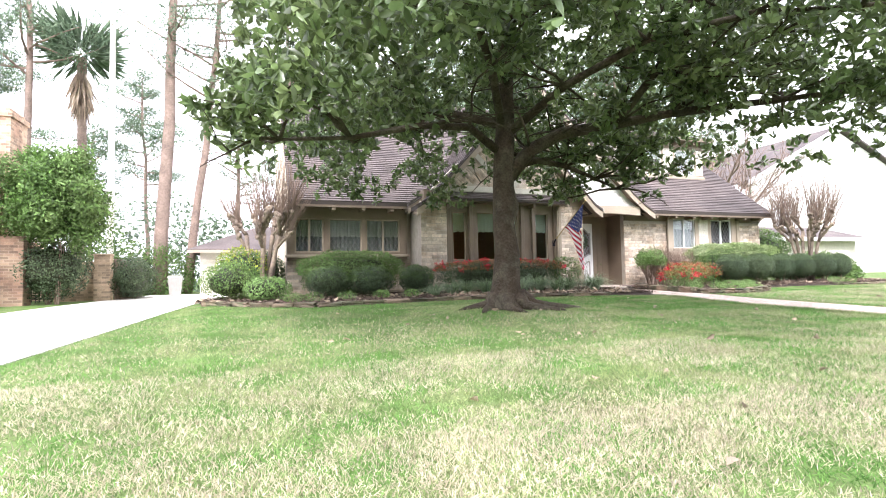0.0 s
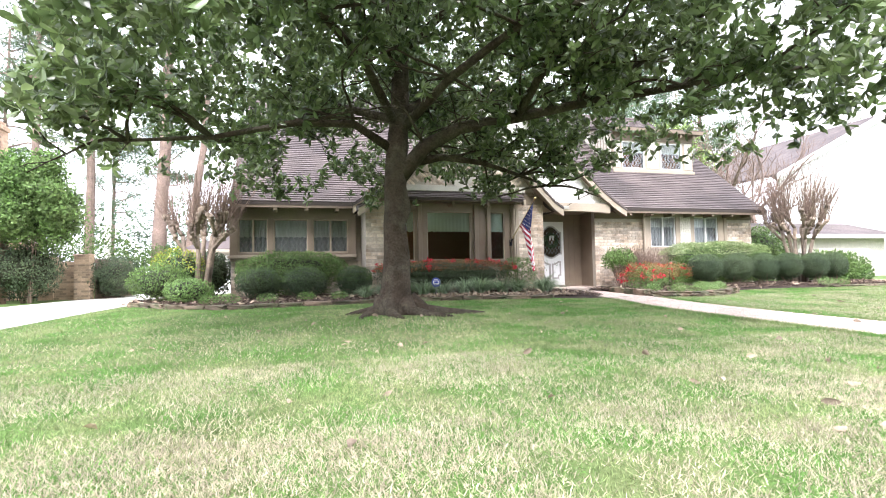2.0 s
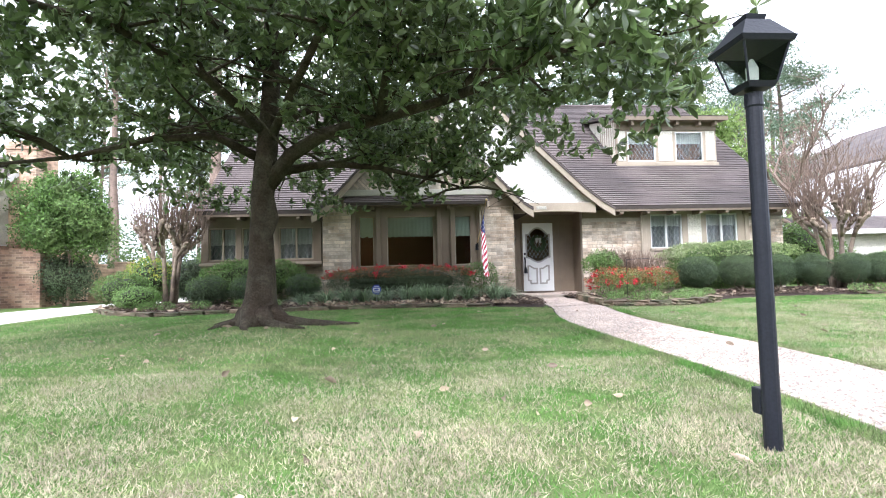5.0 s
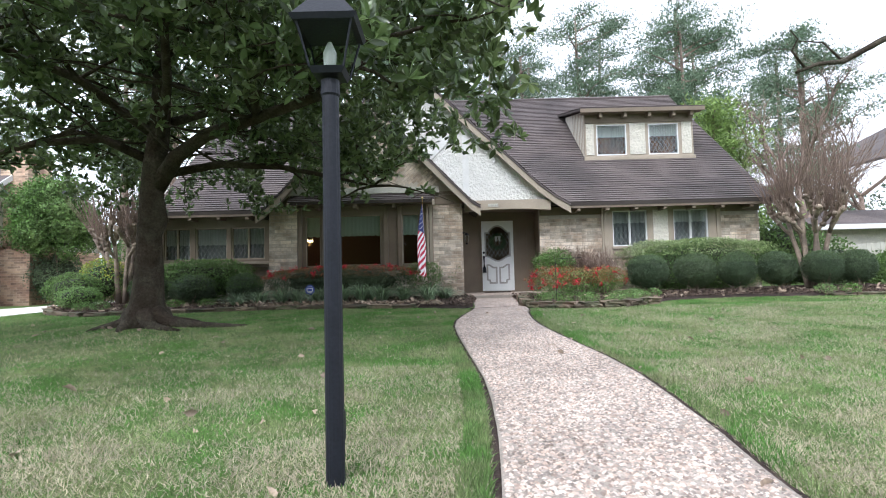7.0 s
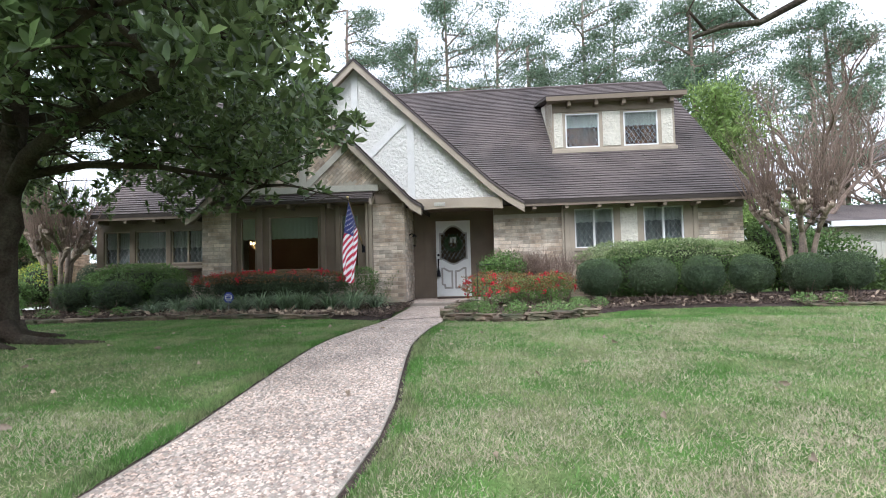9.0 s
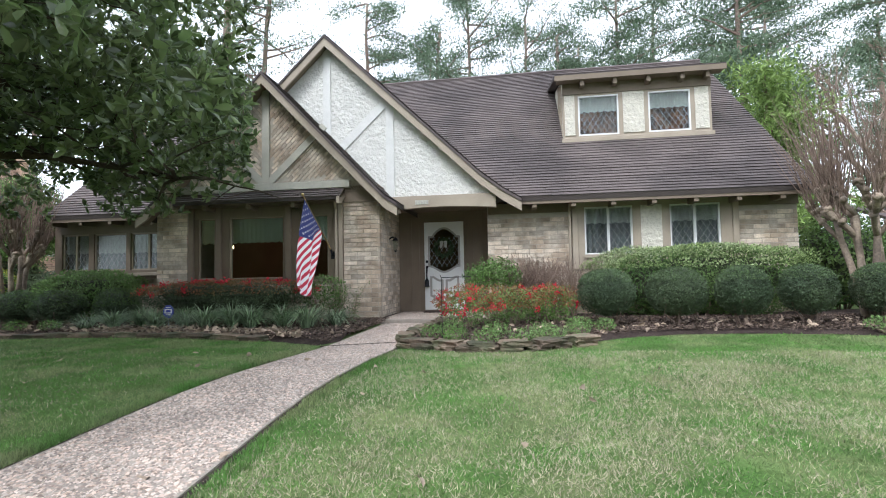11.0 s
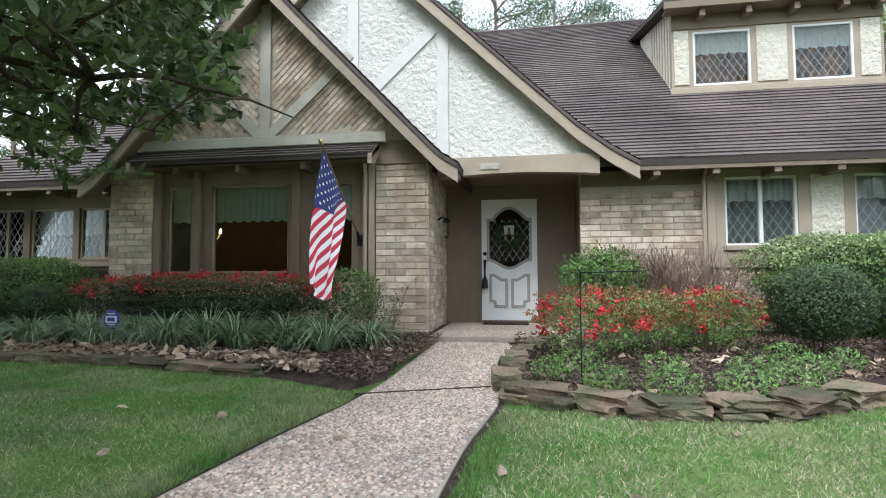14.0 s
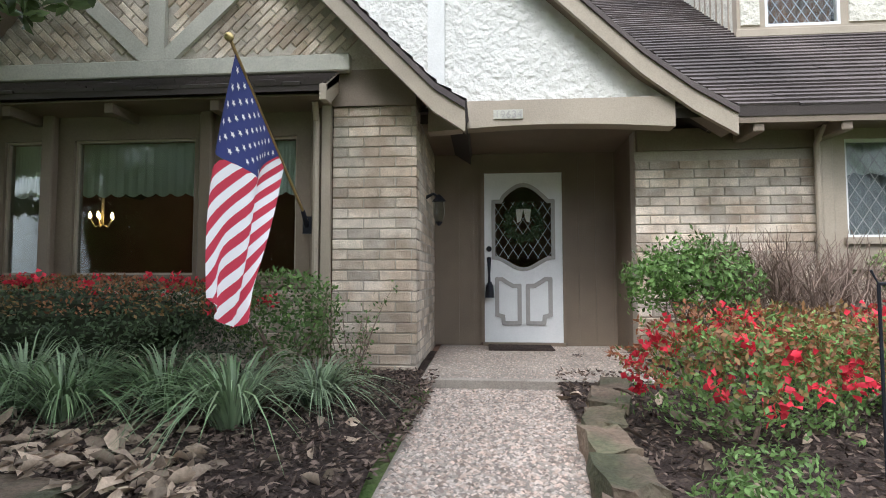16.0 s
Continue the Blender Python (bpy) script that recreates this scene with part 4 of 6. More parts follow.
for i in range(26):
    b0 = Vector((pr_.uniform(11.75, 13.25), pr_.uniform(12.95, 13.35), 0.38))
    for k in range(4):
        pts = wander(b0, (pr_.uniform(-0.5, 0.5), pr_.uniform(-0.35, 0.2), 1), 0.9, 5, pr_, 0.25, 0.05)
        tube(bm, pts, [0.014, 0.012, 0.01, 0.008, 0.006, 0.005], 5)
        for q in pts[2:]:
            for _ in range(4):
                w = wander(q, (pr_.uniform(-0.7, 0.7), pr_.uniform(-0.5, 0.4), 0.9), pr_.uniform(0.25, 0.5), 3, pr_, 0.3)
                tube(bm2, [(p.x, p.y, min(p.z, 1.72 + 0.03 * math.sin(p.x * 30))) for p in w], [0.005, 0.004, 0.003, 0.002], 3)
tagged(part("stem_cluster", bm, M_TWIG, bare), kind="stuff")
tagged(part("twigwork", bm2, M_TWIG, bare), kind="stuff")
rose = thing("rose_bush", "thin leggy rose bush against the brick pier", "rose bush", (8.75, 12.5, 0.4))
bm = bmesh.new()
tips = []
for i in range(16):
    w = wander((8.75 + pr_.uniform(-0.3, 0.2), 12.5 + pr_.uniform(-0.2, 0.2), 0.36), (pr_.uniform(-0.35, 0.3), pr_.uniform(-0.2, 0.1), 1), pr_.uniform(0.5, 0.9), 5, pr_, 0.2)
    tube(bm, w, [0.006, 0.005, 0.005, 0.004, 0.003, 0.002], 4)
    tips += w[1:]
part("stem_cluster", bm, M_TWIG, rose)
tp = np.repeat(np.array([tuple(t) for t in tips]), 6, 0) + rng.normal(size=(len(tips) * 6, 3)) * 0.04
link_mesh("foliage", leaf_mesh("foliage", tp, rng.normal(size=tp.shape), 0.04, 0.022, rng), M_HOLLY, rose)


def strap_clump(x, y, h, n):
    """A tuft of arching strap leaves."""
    z = g0(x, y)
    bm = bmesh.new()
    for _ in range(n):
        a, l, w = pr_.uniform(0, math.tau), h * pr_.uniform(0.8, 1.35), pr_.uniform(0.005, 0.0105)
        d, lean = Vector((math.cos(a), math.sin(a), 0)), pr_.uniform(0.35, 1.0)
        s = Vector((-d.y, d.x, 0)) * w
        o = Vector((x, y, z)) + d * pr_.uniform(0, 0.09)
        prev = None
        for k in range(6):
            t = k / 5
            p = o + d * (l * lean * t * (0.55 + 0.45 * t)) + Vector((0, 0, l * (t * 1.15 - t * t * (0.35 + 0.75 * lean))))
            c = 1 - t ** 2 * 0.95
            cur = (bm.verts.new(p - s * c), bm.verts.new(p + s * c))
            if prev:
                bm.faces.new((prev[0], prev[1], cur[1], cur[0]))
            prev = cur
    tagged(part("liriope", bm, M_LIRI), "tuft of arching grey-green strap leaves in mulch", "liriope", "strap-leaved border plants")


for x, y, h in ((8.35, 11.45, 0.5), (7.75, 11.75, 0.46), (7.25, 11.5, 0.44), (6.75, 11.75, 0.46), (6.3, 11.6, 0.42), (5.8, 11.75, 0.42), (5.3, 11.6, 0.4), (4.85, 11.8, 0.4), (4.4, 11.6, 0.38), (3.9, 11.5, 0.36), (8.7, 11.95, 0.34), (7.0, 12.0, 0.4), (5.55, 12.0, 0.4)):
    strap_clump(x, y - 0.12, h * pr_.uniform(1.45, 1.7), 230)


# ---- trees ----
def magnolia():
    t = thing("magnolia_tree", "large evergreen magnolia with a low spreading crown", "tree", (3.85, 7.6, 0.35))
    r = random.Random(5)
    bm = bmesh.new()
    base = [(3.85, 7.6, 0.22), (3.85, 7.6, 0.42), (3.86, 7.6, 0.7), (3.87, 7.62, 1.2), (3.85, 7.65, 1.75), (3.92, 7.66, 2.0), (3.88, 7.68, 2.35), (3.9, 7.7, 2.8), (3.98, 7.72, 3.6), (4.02, 7.75, 4.6), (4.0, 7.8, 6.0), (4.05, 7.8, 8.0)]
    tube(bm, base, [0.44, 0.31, 0.235, 0.2, 0.19, 0.225, 0.185, 0.175, 0.155, 0.135, 0.1, 0.04], 14)
    for v in bm.verts:
        k = 1 + 0.16 * noise.noise(v.co * 2.6) + 0.05 * noise.noise(v.co * 9)
        c = Vector((3.87, 7.65, v.co.z))
        v.co = c + (v.co - c) * k
    part("trunk", bm, M_BARK, t, smooth=True)
    for a, l in ((-0.4, 1.35), (0.3, 0.6), (1.2, 0.6), (2.4, 0.6), (3.3, 0.6), (4.2, 0.5), (5.2, 0.75)):
        p = [(3.85 + 0.2 * math.cos(a), 7.6 + 0.2 * math.sin(a), 0.5)]
        for k in range(1, 6):
            q = 0.2 + l * k / 5
            x, y = 3.85 + q * math.cos(a + 0.1 * k), 7.6 + q * math.sin(a + 0.1 * k)
            p.append((x, y, float(ground(x, y)) + 0.05 * (1 - k / 5)))
        part("root", tube(bmesh.new(), p, [0.16, 0.11, 0.08, 0.065, 0.05, 0.03], 8), M_BARK, t, smooth=True)
    limbs = [
        [(3.9, 7.7, 2.45), (4.35, 7.55, 3.0), (4.9, 7.4, 3.3), (5.8, 7.1, 3.45), (6.8, 6.8, 3.65), (7.6, 6.4, 4.2), (8.5, 6.0, 4.9)],
        [(6.8, 6.8, 3.65), (7.6, 5.4, 3.5), (7.9, 4.4, 3.35)],
        [(4.1, 7.7, 2.75), (4.8, 8.1, 2.98), (5.7, 8.5, 3.0), (6.6, 8.8, 2.85), (7.3, 9.0, 2.7)],
        [(3.8, 7.7, 3.0), (3.2, 7.5, 3.3), (2.3, 7.3, 3.2), (1.2, 7.2, 2.9), (0.2, 7.0, 2.75)],
        [(3.9, 7.7, 3.4), (3.3, 6.8, 4.0), (2.6, 5.8, 4.2), (2.0, 4.6, 4.0), (1.8, 3.6, 3.7)],
        [(4.0, 7.7, 3.3), (4.6, 6.8, 3.9), (5.2, 5.6, 4.2), (5.8, 4.4, 4.1), (6.3, 3.5, 3.8)],
        [(4.0, 7.8, 3.6), (4.6, 8.8, 4.2), (5.2, 9.8, 4.4), (5.8, 10.8, 4.3)],
        [(3.9, 7.8, 3.5), (3.0, 8.8, 4.0), (2.0, 9.8, 4.2), (1.0, 10.5, 3.8)],
        [(5.8, 7.1, 3.45), (6.0, 6.3, 4.1), (6.1, 5.6, 5.0), (6.3, 4.8, 5.8)],
        [(4.0, 7.75, 4.6), (5.0, 7.2, 5.5), (6.2, 6.8, 6.4)], [(4.0, 7.75, 4.4), (2.9, 7.2, 5.4), (1.8, 6.8, 6.2)],
        [(4.0, 7.8, 5.0), (4.2, 6.6, 5.9), (4.2, 5.2, 6.6)], [(4.0, 7.8, 5.2), (4.0, 9.0, 6.2), (4.2, 10.2, 6.8)],
    ]
    ends = []
    for i, l in enumerate(limbs):
        r0 = 0.14 if i == 0 else 0.08
        bm = bmesh.new()
        tube(bm, l, [r0 * (1 - 0.75 * k / (len(l) - 1)) for k in range(len(l))], 8)
        for p, q in zip(l[1:], l[2:] + l[-1:]):
            for _ in range(4):
                a = r.uniform(0, math.tau)
                w = wander(p, (math.cos(a), math.sin(a), r.uniform(-0.15, 0.5)), r.uniform(0.9, 1.9), 5, r, 0.28)
                tube(bm, w, [0.03, 0.024, 0.018, 0.013, 0.009, 0.005], 5)
                ends += w[2:]
                for m in (2, 3, 4):
                    a = r.uniform(0, math.tau)
                    w2 = wander(w[m], (math.cos(a), math.sin(a), r.uniform(-0.3, 0.4)), r.uniform(0.4, 0.8), 3, r, 0.3)
                    tube(bm, w2, [0.012, 0.009, 0.006, 0.004], 4)
                    ends += w2[1:]
        part("limb", bm, M_BARK, t, smooth=True)
    # rosettes of leaves through the crown and at twig ends
    c, R = np.array([4.75, 6.9]), 5.25
    n = 18500
    a, q = rng.uniform(0, math.tau, n), rng.random(n) ** 0.5
    x, y = c[0] + R * q * np.cos(a), c[1] + R * q * np.sin(a)
    wob = np.array([noise.noise((u * 0.8, v * 0.8, 3.0)) for u, v in zip(x, y)])
    front = np.clip((7.6 - y) / 2.6, 0, 1) * np.clip(1.3 - np.abs(x - 4.1) / 1.9, 0, 1)
    zb = 3.95 - 1.4 * q ** 2.2 + 0.55 * wob + 0.55 * front
    zt = 3.7 + 4.3 * np.sqrt(np.clip(1 - q ** 3, 0, 1)) + 0.4 * wob
    z = zb + (zt - zb) * rng.random(n) ** 1.25
    keep = (zt > zb) & (x + 0.53 * y < 13.1 + 0.4 * wob) & (np.array([noise.noise((u * 0.95, v * 0.95, w * 1.2)) for u, v, w in zip(x, y, z)]) > 0.0)
    p = np.stack([x, y, z], 1)[keep]
    e = np.array([tuple(v) for v in ends])
    e = e[(e[:, 2] > 2.45) & (e[:, 0] + 0.53 * e[:, 1] < 13.2)]
    near = np.clip((7.6 - e[:, 1]) / 2.6, 0, 1) * np.clip(1.3 - np.abs(e[:, 0] - 4.1) / 1.9, 0, 1)
    e = e[(e[:, 2] > 2.5 + 1.1 * near) & ((np.hypot(e[:, 0] - 3.9, e[:, 1] - 7.7) > 1.5) | (e[:, 2] > 4.3))]
    e = np.repeat(e, 2, 0) + rng.normal(size=(len(e) * 2, 3)) * 0.06
    p = np.concatenate([p, e])
    k = 7
    d = np.repeat(rng.normal(size=p.shape) * 0.5 + np.array([0, 0, 0.25]), k, 0) + rng.normal(size=(len(p) * k, 3)) * 0.8
    p = np.repeat(p, k, 0)
    link_mesh("crown", leaf_mesh("crown", p, d, 0.155, 0.06, rng, 0.3, shape=2), M_MAG, t, "dense glossy dark green leaves")
    t.location += Vector((0.09, 0.14, 0))


magnolia()


def crepe(x, y, z, s, label, seed, fan=1.0):
    """A topped crepe myrtle: several smooth trunks, knuckled heads and sheaves of bare whips."""
    t = thing("crepe_myrtle", label, "tree", (x, y, z), "topped crepe myrtles")
    r = random.Random(seed)
    wh = bmesh.new()
    for i in range(6):
        a = i * math.tau / 6 + r.uniform(-0.3, 0.3)
        w = wander((x + 0.1 * math.cos(a), y + 0.1 * math.sin(a), z - 0.05), (0.22 * fan * math.cos(a), 0.22 * fan * math.sin(a), 1), 1.65 * s, 5, r, 0.08)
        bm = bmesh.new()
        tube(bm, w, [0.075, 0.065, 0.06, 0.055, 0.05, 0.05], 8)
        for j in range(3):
            b = a + r.uniform(-1.2, 1.2)
            w2 = wander(w[-1 if j else -2], (0.75 * math.cos(b), 0.75 * math.sin(b), 0.95), 0.65 * s * r.uniform(0.7, 1.1), 4, r, 0.15)
            tube(bm, w2, [0.045, 0.042, 0.04, 0.048, 0.06], 7)
            for m in (2, 3, 4, 4):
                for _ in range(2):
                    k = w2[m] + Vector((r.uniform(-0.08, 0.08), r.uniform(-0.08, 0.08), r.uniform(-0.02, 0.12)))
                    tube(bm, [w2[m], w2[m].lerp(k, 0.6), k], [0.035, 0.068, 0.035], 7)
                    for _ in range(3):
                        out = Vector((k.x - x, k.y - y, 0)) * 0.4 * fan
                        w3 = wander(k, (out.x + r.uniform(-0.35, 0.35), out.y + r.uniform(-0.35, 0.35), 1), s * r.uniform(0.5, 1.9), 5, r, 0.09)
                        tube(wh, w3, [0.008, 0.007, 0.006, 0.005, 0.003, 0.0015], 4)
        part("trunk", bm, M_MYRT, t, smooth=True)
    part("whip_sheaf", wh, M_TWIG, t, "long bare upright whips")


shrub("side_shrub", "dark green shrub tucked at the house corner", (0.15, 14.6), (0.6, 0.5, 0.6), M_BOX, 5000, 0.07, leg=0.02)
crepe(0.16, 13.25, 0.38, 1.0, "topped crepe myrtle with bare whips beside the driveway bed", 4)
crepe(17.95, 12.4, 0.38, 1.12, "topped crepe myrtle with bare whips beyond the house corner", 9, 0.55)


def pine(x, y, h, r0, seed, lean=0.0, crown=0.5, label="tall thin pine with a sparse high crown", mat_l=None, n=2600, bark=None, spread=1.0):
    t = thing("pine_tree", label, "tree", (x, y, 0.2), "tall pines behind the houses")
    r = random.Random(seed)
    g = np.random.default_rng(seed)
    pts = [(x + lean * h * k / 8 + r.uniform(-0.1, 0.1) * (k > 0), y, 0.1 + h * k / 8) for k in range(9)]
    part("trunk", tube(bmesh.new(), pts, [r0 * (1 - 0.7 * k / 8) for k in range(9)], 9), bark or M_PINEB, t, smooth=True)
    bm, tufts = bmesh.new(), []
    for i in range(22):
        f = 1 - crown * (1 - i / 21) ** 0.9
        zz = 0.1 + h * f
        xx = x + lean * h * f
        a = r.uniform(0, math.tau)
        L = spread * h * 0.17 * (0.45 + r.random()) * (1.15 - 0.7 * max(0, (f - 1 + crown) / crown) ** 2)
        w = wander((xx, y, zz), (math.cos(a), math.sin(a), r.uniform(-0.05, 0.45)), L, 5, r, 0.22)
        tube(bm, w, [0.07, 0.055, 0.045, 0.03, 0.02, 0.01], 5)
        tufts += w[2:] + [p + Vector((r.uniform(-0.6, 0.6), r.uniform(-0.6, 0.6), r.uniform(-0.2, 0.4))) for p in w[2:]]
    part("branchwork", bm, bark or M_PINEB, t)
    q = np.array([tuple(p) for p in tufts])
    rep = max(1, 2 * n // len(q))
    p = np.repeat(q, rep, 0) + g.normal(size=(len(q) * rep, 3)) * np.array([0.45, 0.45, 0.18])
    d = g.normal(size=p.shape) + np.array([0, 0, 0.5])
    link_mesh("crown", leaf_mesh("crown", p, d, 0.27, 0.06, g), mat_l or M_FARL, t)


pine(-4.6, 29, 24, 0.36, 31, 0.04, 0.45)
pine(-3.4, 29.5, 21, 0.24, 32, 0.10, 0.5)
pine(-10.8, 31, 19, 0.26, 33, -0.01, 0.4)
pine(-1.5, 40, 16, 0.2, 34, 0.02, 0.6)
for i, (x, y, h) in enumerate(((-8, 46, 17), (2, 36, 20), (6, 38, 18.5), (9.5, 34, 19), (12.5, 40, 20), (15.5, 37, 17), (18, 33, 18), (21, 40, 20), (24, 31, 17), (27, 36, 18), (31, 30, 15), (36, 40, 18), (-17, 40, 18), (-24, 36, 20), (42, 46, 20), (22.5, 27, 14), (4, 50, 22), (17, 50, 22))):
    pine(x, y, h, 0.2 + 0.05 * (i % 3), 50 + i, 0.02 * ((i * 7) % 5 - 2), 0.5 + 0.06 * (i % 3), n=6500, spread=1.2)
pine(20.3, 21.0, 7.4, 0.12, 80, 0.0, 0.75, "slender tree in fresh yellow-green leaf", M_LIME, 5200, spread=1.2)
pine(-27, 60, 17, 0.25, 81, n=3600)
pine(-12.5, 48, 13, 0.2, 83, n=3600)


def bare_tree(label, x, y, h, r0, seed, limbs, whip, extra=()):
    """A leafless broad tree: trunk, forking limbs and clouds of fine twigs."""
    t = thing("bare_tree", label, "tree", (x, y, 0.2))
    r = random.Random(seed)
    trunk = wander((x, y, 0.0), (0, 0, 1), h * 0.55, 5, r, 0.06)
    part("trunk", tube(bmesh.new(), trunk, [r0 * (1 - 0.1 * k) for k in range(6)], 9), M_PINEB, t, smooth=True)
    fine = bmesh.new()

    def fork(p, d, length, rad, depth, bm):
        w = wander(p, d, length, 4, r, 0.22, 0.04)
        tube(bm if rad > 0.02 else fine, w, [rad * (1 - 0.13 * k) for k in range(5)], 6 if rad > 0.02 else 3)
        if depth:
            for q in (w[2], w[3], w[4], w[4]):
                e = (w[4] - w[0]).normalized() + Vector((r.uniform(-0.8, 0.8), r.uniform(-0.8, 0.8), r.uniform(-0.35, 0.6)))
                fork(q, e, length * r.uniform(0.5, 0.72), rad * 0.48, depth - 1, bm)

    for k in range(limbs):
        a = k * math.tau / limbs + r.uniform(-0.3, 0.3)
        bm = bmesh.new()
        fork(trunk[3 + k % 3], (math.cos(a), math.sin(a), r.uniform(0.5, 1.1)), h * 0.3, r0 * 0.5, whip, bm)
        part("limb", bm, M_PINEB, t)
    for line in extra:
        bm = bmesh.new()
        tube(bm, line, [(0.075 if len(line) > 5 else 0.018) * (1 - 0.75 * k / (len(line) - 1)) for k in range(len(line))], 8)
        part("limb", bm, M_BARK, t, "long bare branch reaching over the lawn", smooth=True)
    tagged(part("twigwork", fine, M_TWIG, t), kind="stuff")


bare_tree("broad grey-brown leafless tree behind the garden fence", 24.5, 21.5, 8.2, 0.22, 91, 7, 4)
bare_tree("leafless twiggy tree among the back garden trees", 29.5, 24.5, 8.0, 0.2, 92, 6, 4)
bare_tree("leafless tree with one long branch over the lawn", 22.0, 4.0, 10.0, 0.28, 93, 5, 2, (
    [(22.0, 4.0, 5.0), (20.0, 4.7, 5.3), (17.5, 5.6, 5.0), (15.6, 6.1, 4.3), (14.6, 6.2, 3.97), (14.0, 6.14, 3.66), (13.6, 6.05, 3.6), (13.25, 5.96, 3.46)],
    [(13.4, 6.0, 3.52), (13.22, 5.98, 3.75), (13.3, 5.97, 3.9), (13.2, 5.96, 4.02)],
    [(14.0, 6.14, 3.66), (13.8, 6.2, 3.95), (13.5, 6.25, 4.0)]))


def palm(x, y, h):
    t = thing("palm_tree", "tall fan palm with a skirt of dead fronds", "tree", (x, y, 0.2))
    part("trunk", tube(bmesh.new(), [(x, y, 0), (x + 0.1, y, h * 0.5), (x, y, h)], [0.3, 0.22, 0.24], 10), M_PINEB, t)
    g = np.random.default_rng(3)
    for name, n, lo, hi, z, ln, m in (("dead_fronds", 420, -1.9, -0.9, h - 0.6, 2.6, M_DEAD), ("fronds", 900, -0.5, 1.0, h + 0.3, 1.9, M_FARL)):
        a = g.uniform(0, math.tau, n)
        d = np.stack([np.cos(a), np.sin(a), g.uniform(lo, hi, n)], 1)
        if lo < -1:
            d[:, :2] *= 0.3
        p = np.array([x, y, z]) + d * (0.25 if lo < -1 else g.uniform(0.4, 1.3, n)[:, None])
        p[:, 2] += g.uniform(-0.9, 0.3, n) if lo < -1 else 0
        link_mesh(name, leaf_mesh(name, p, d + g.normal(size=d.shape) * 0.12, ln * 0.7, 0.16, g), m, t)


palm(-9.3, 33.5, 13.6)
pole = tagged(part("utility_pole", tube(bmesh.new(), [(-6.4, 27.5, 0), (-6.4, 27.5, 15)], [0.16, 0.11], 10), M_CONC), "pale grey tall utility pole behind the fence", "utility pole")


def thicket(name, label, pts, n, size, material):
    """Uncountable far shrubs and understorey."""
    P_, D_ = [], []
    for x, y, rx, ry, rz in pts:
        p, d = shell(n, (x, y, rz * 0.8), (rx, ry, rz), rng, 0.5)
        P_.append(p)
        D_.append(d)
    p, d = np.concatenate(P_), np.concatenate(D_)
    ok = p[:, 2] > 0.2
    tagged(link_mesh(name, leaf_mesh(name, p[ok], d[ok] + rng.normal(size=(ok.sum(), 3)), size, size * 0.5, rng), material), label, "bushes", kind="stuff")


thicket("far_bushes", "hazy green understorey behind the houses", [(-22 + 5.2 * i + pr_.uniform(-1, 1), 33 + pr_.uniform(-2, 6), 3.6, 2.5, 2.6 + 1.6 * pr_.random()) for i in range(14)], 2200, 0.3, M_FARL)
thicket("near_bushes", "mixed green bushes beyond the driveway", [(-6.5, 27, 1.6, 1.4, 1.9), (-4.4, 28.5, 1.5, 1.2, 1.5), (-8.6, 25.5, 1.6, 1.6, 2.1), (21.5, 17.5, 1.6, 1.4, 1.2), (24, 16, 1.6, 1.3, 0.9), (21.8, 14.2, 1.2, 1.0, 0.7)], 4200, 0.13, M_HOLLY)
shrub("camphor_tree", "rounded bright green small tree by the chimney", (-5.7, 18.6), (1.6, 1.45, 1.75), M_HOLLY, 26000, 0.12, 2.0, "tree", leg=1.25, extra=(M_FRESH, 15000, 0.5), rough=0.9, blobs=40)
shrub("dark_shrub", "dark shrub in shade under the small tree", (-6.0, 18.9), (1.1, 0.8, 0.95), M_BOX, 6000, 0.09, leg=0.05)
shrub("hedge", "vine-covered grey-green hedge along the driveway fence", (-4.45, 22.6), (0.6, 1.9, 0.72), M_BOX, 8000, 0.08, 3, "hedge", leg=0.02, rough=0.4)
shrub("trained_juniper", "small blue-green juniper with a bent trunk", (-7.1, 15.3), (0.85, 0.6, 0.42), M_FARL, 2600, 0.08, leg=0.75)

# added out of view behind the camera, so the window glass reflects dark leaves
thicket("street_trees", "added unseen trees that darken the window reflections", [(-24 + 7 * i, -30 + pr_.uniform(-3, 3), 5.0, 3.5, 5.5 + 2.0 * pr_.random()) for i in range(9)], 12000, 0.6, M_HOLLY)


# ---- flag on the bay post ----
tip, brk = Vector((8.23, 11.43, 2.80)), Vector((8.2, 12.99, 1.80))
flag = thing("flag", "red, white and blue striped flag hanging from an angled pole", "flag", tuple(brk))
part("pole", tube(bmesh.new(), [brk, tip], [0.013, 0.011], 8), M_BRASS, flag, "slim metal flag pole")
bm = bmesh.new()
bmesh.ops.create_uvsphere(bm, u_segments=12, v_segments=8, radius=0.03, matrix=Matrix.Translation(tip))
part("finial", bm, M_BRASS, flag, "gold ball finial", smooth=True)
part("bracket", box(tube(bmesh.new(), [brk + Vector((0, 0.0, -0.05)), brk + Vector((0, -0.12, 0.08))], [0.025, 0.02], 8), 8.16, 8.24, 12.985, 13.0, 1.68, 1.84), M_BLACK, flag)
hoist0, hoist1 = tip.lerp(brk, 0.06), tip.lerp(brk, 0.62)


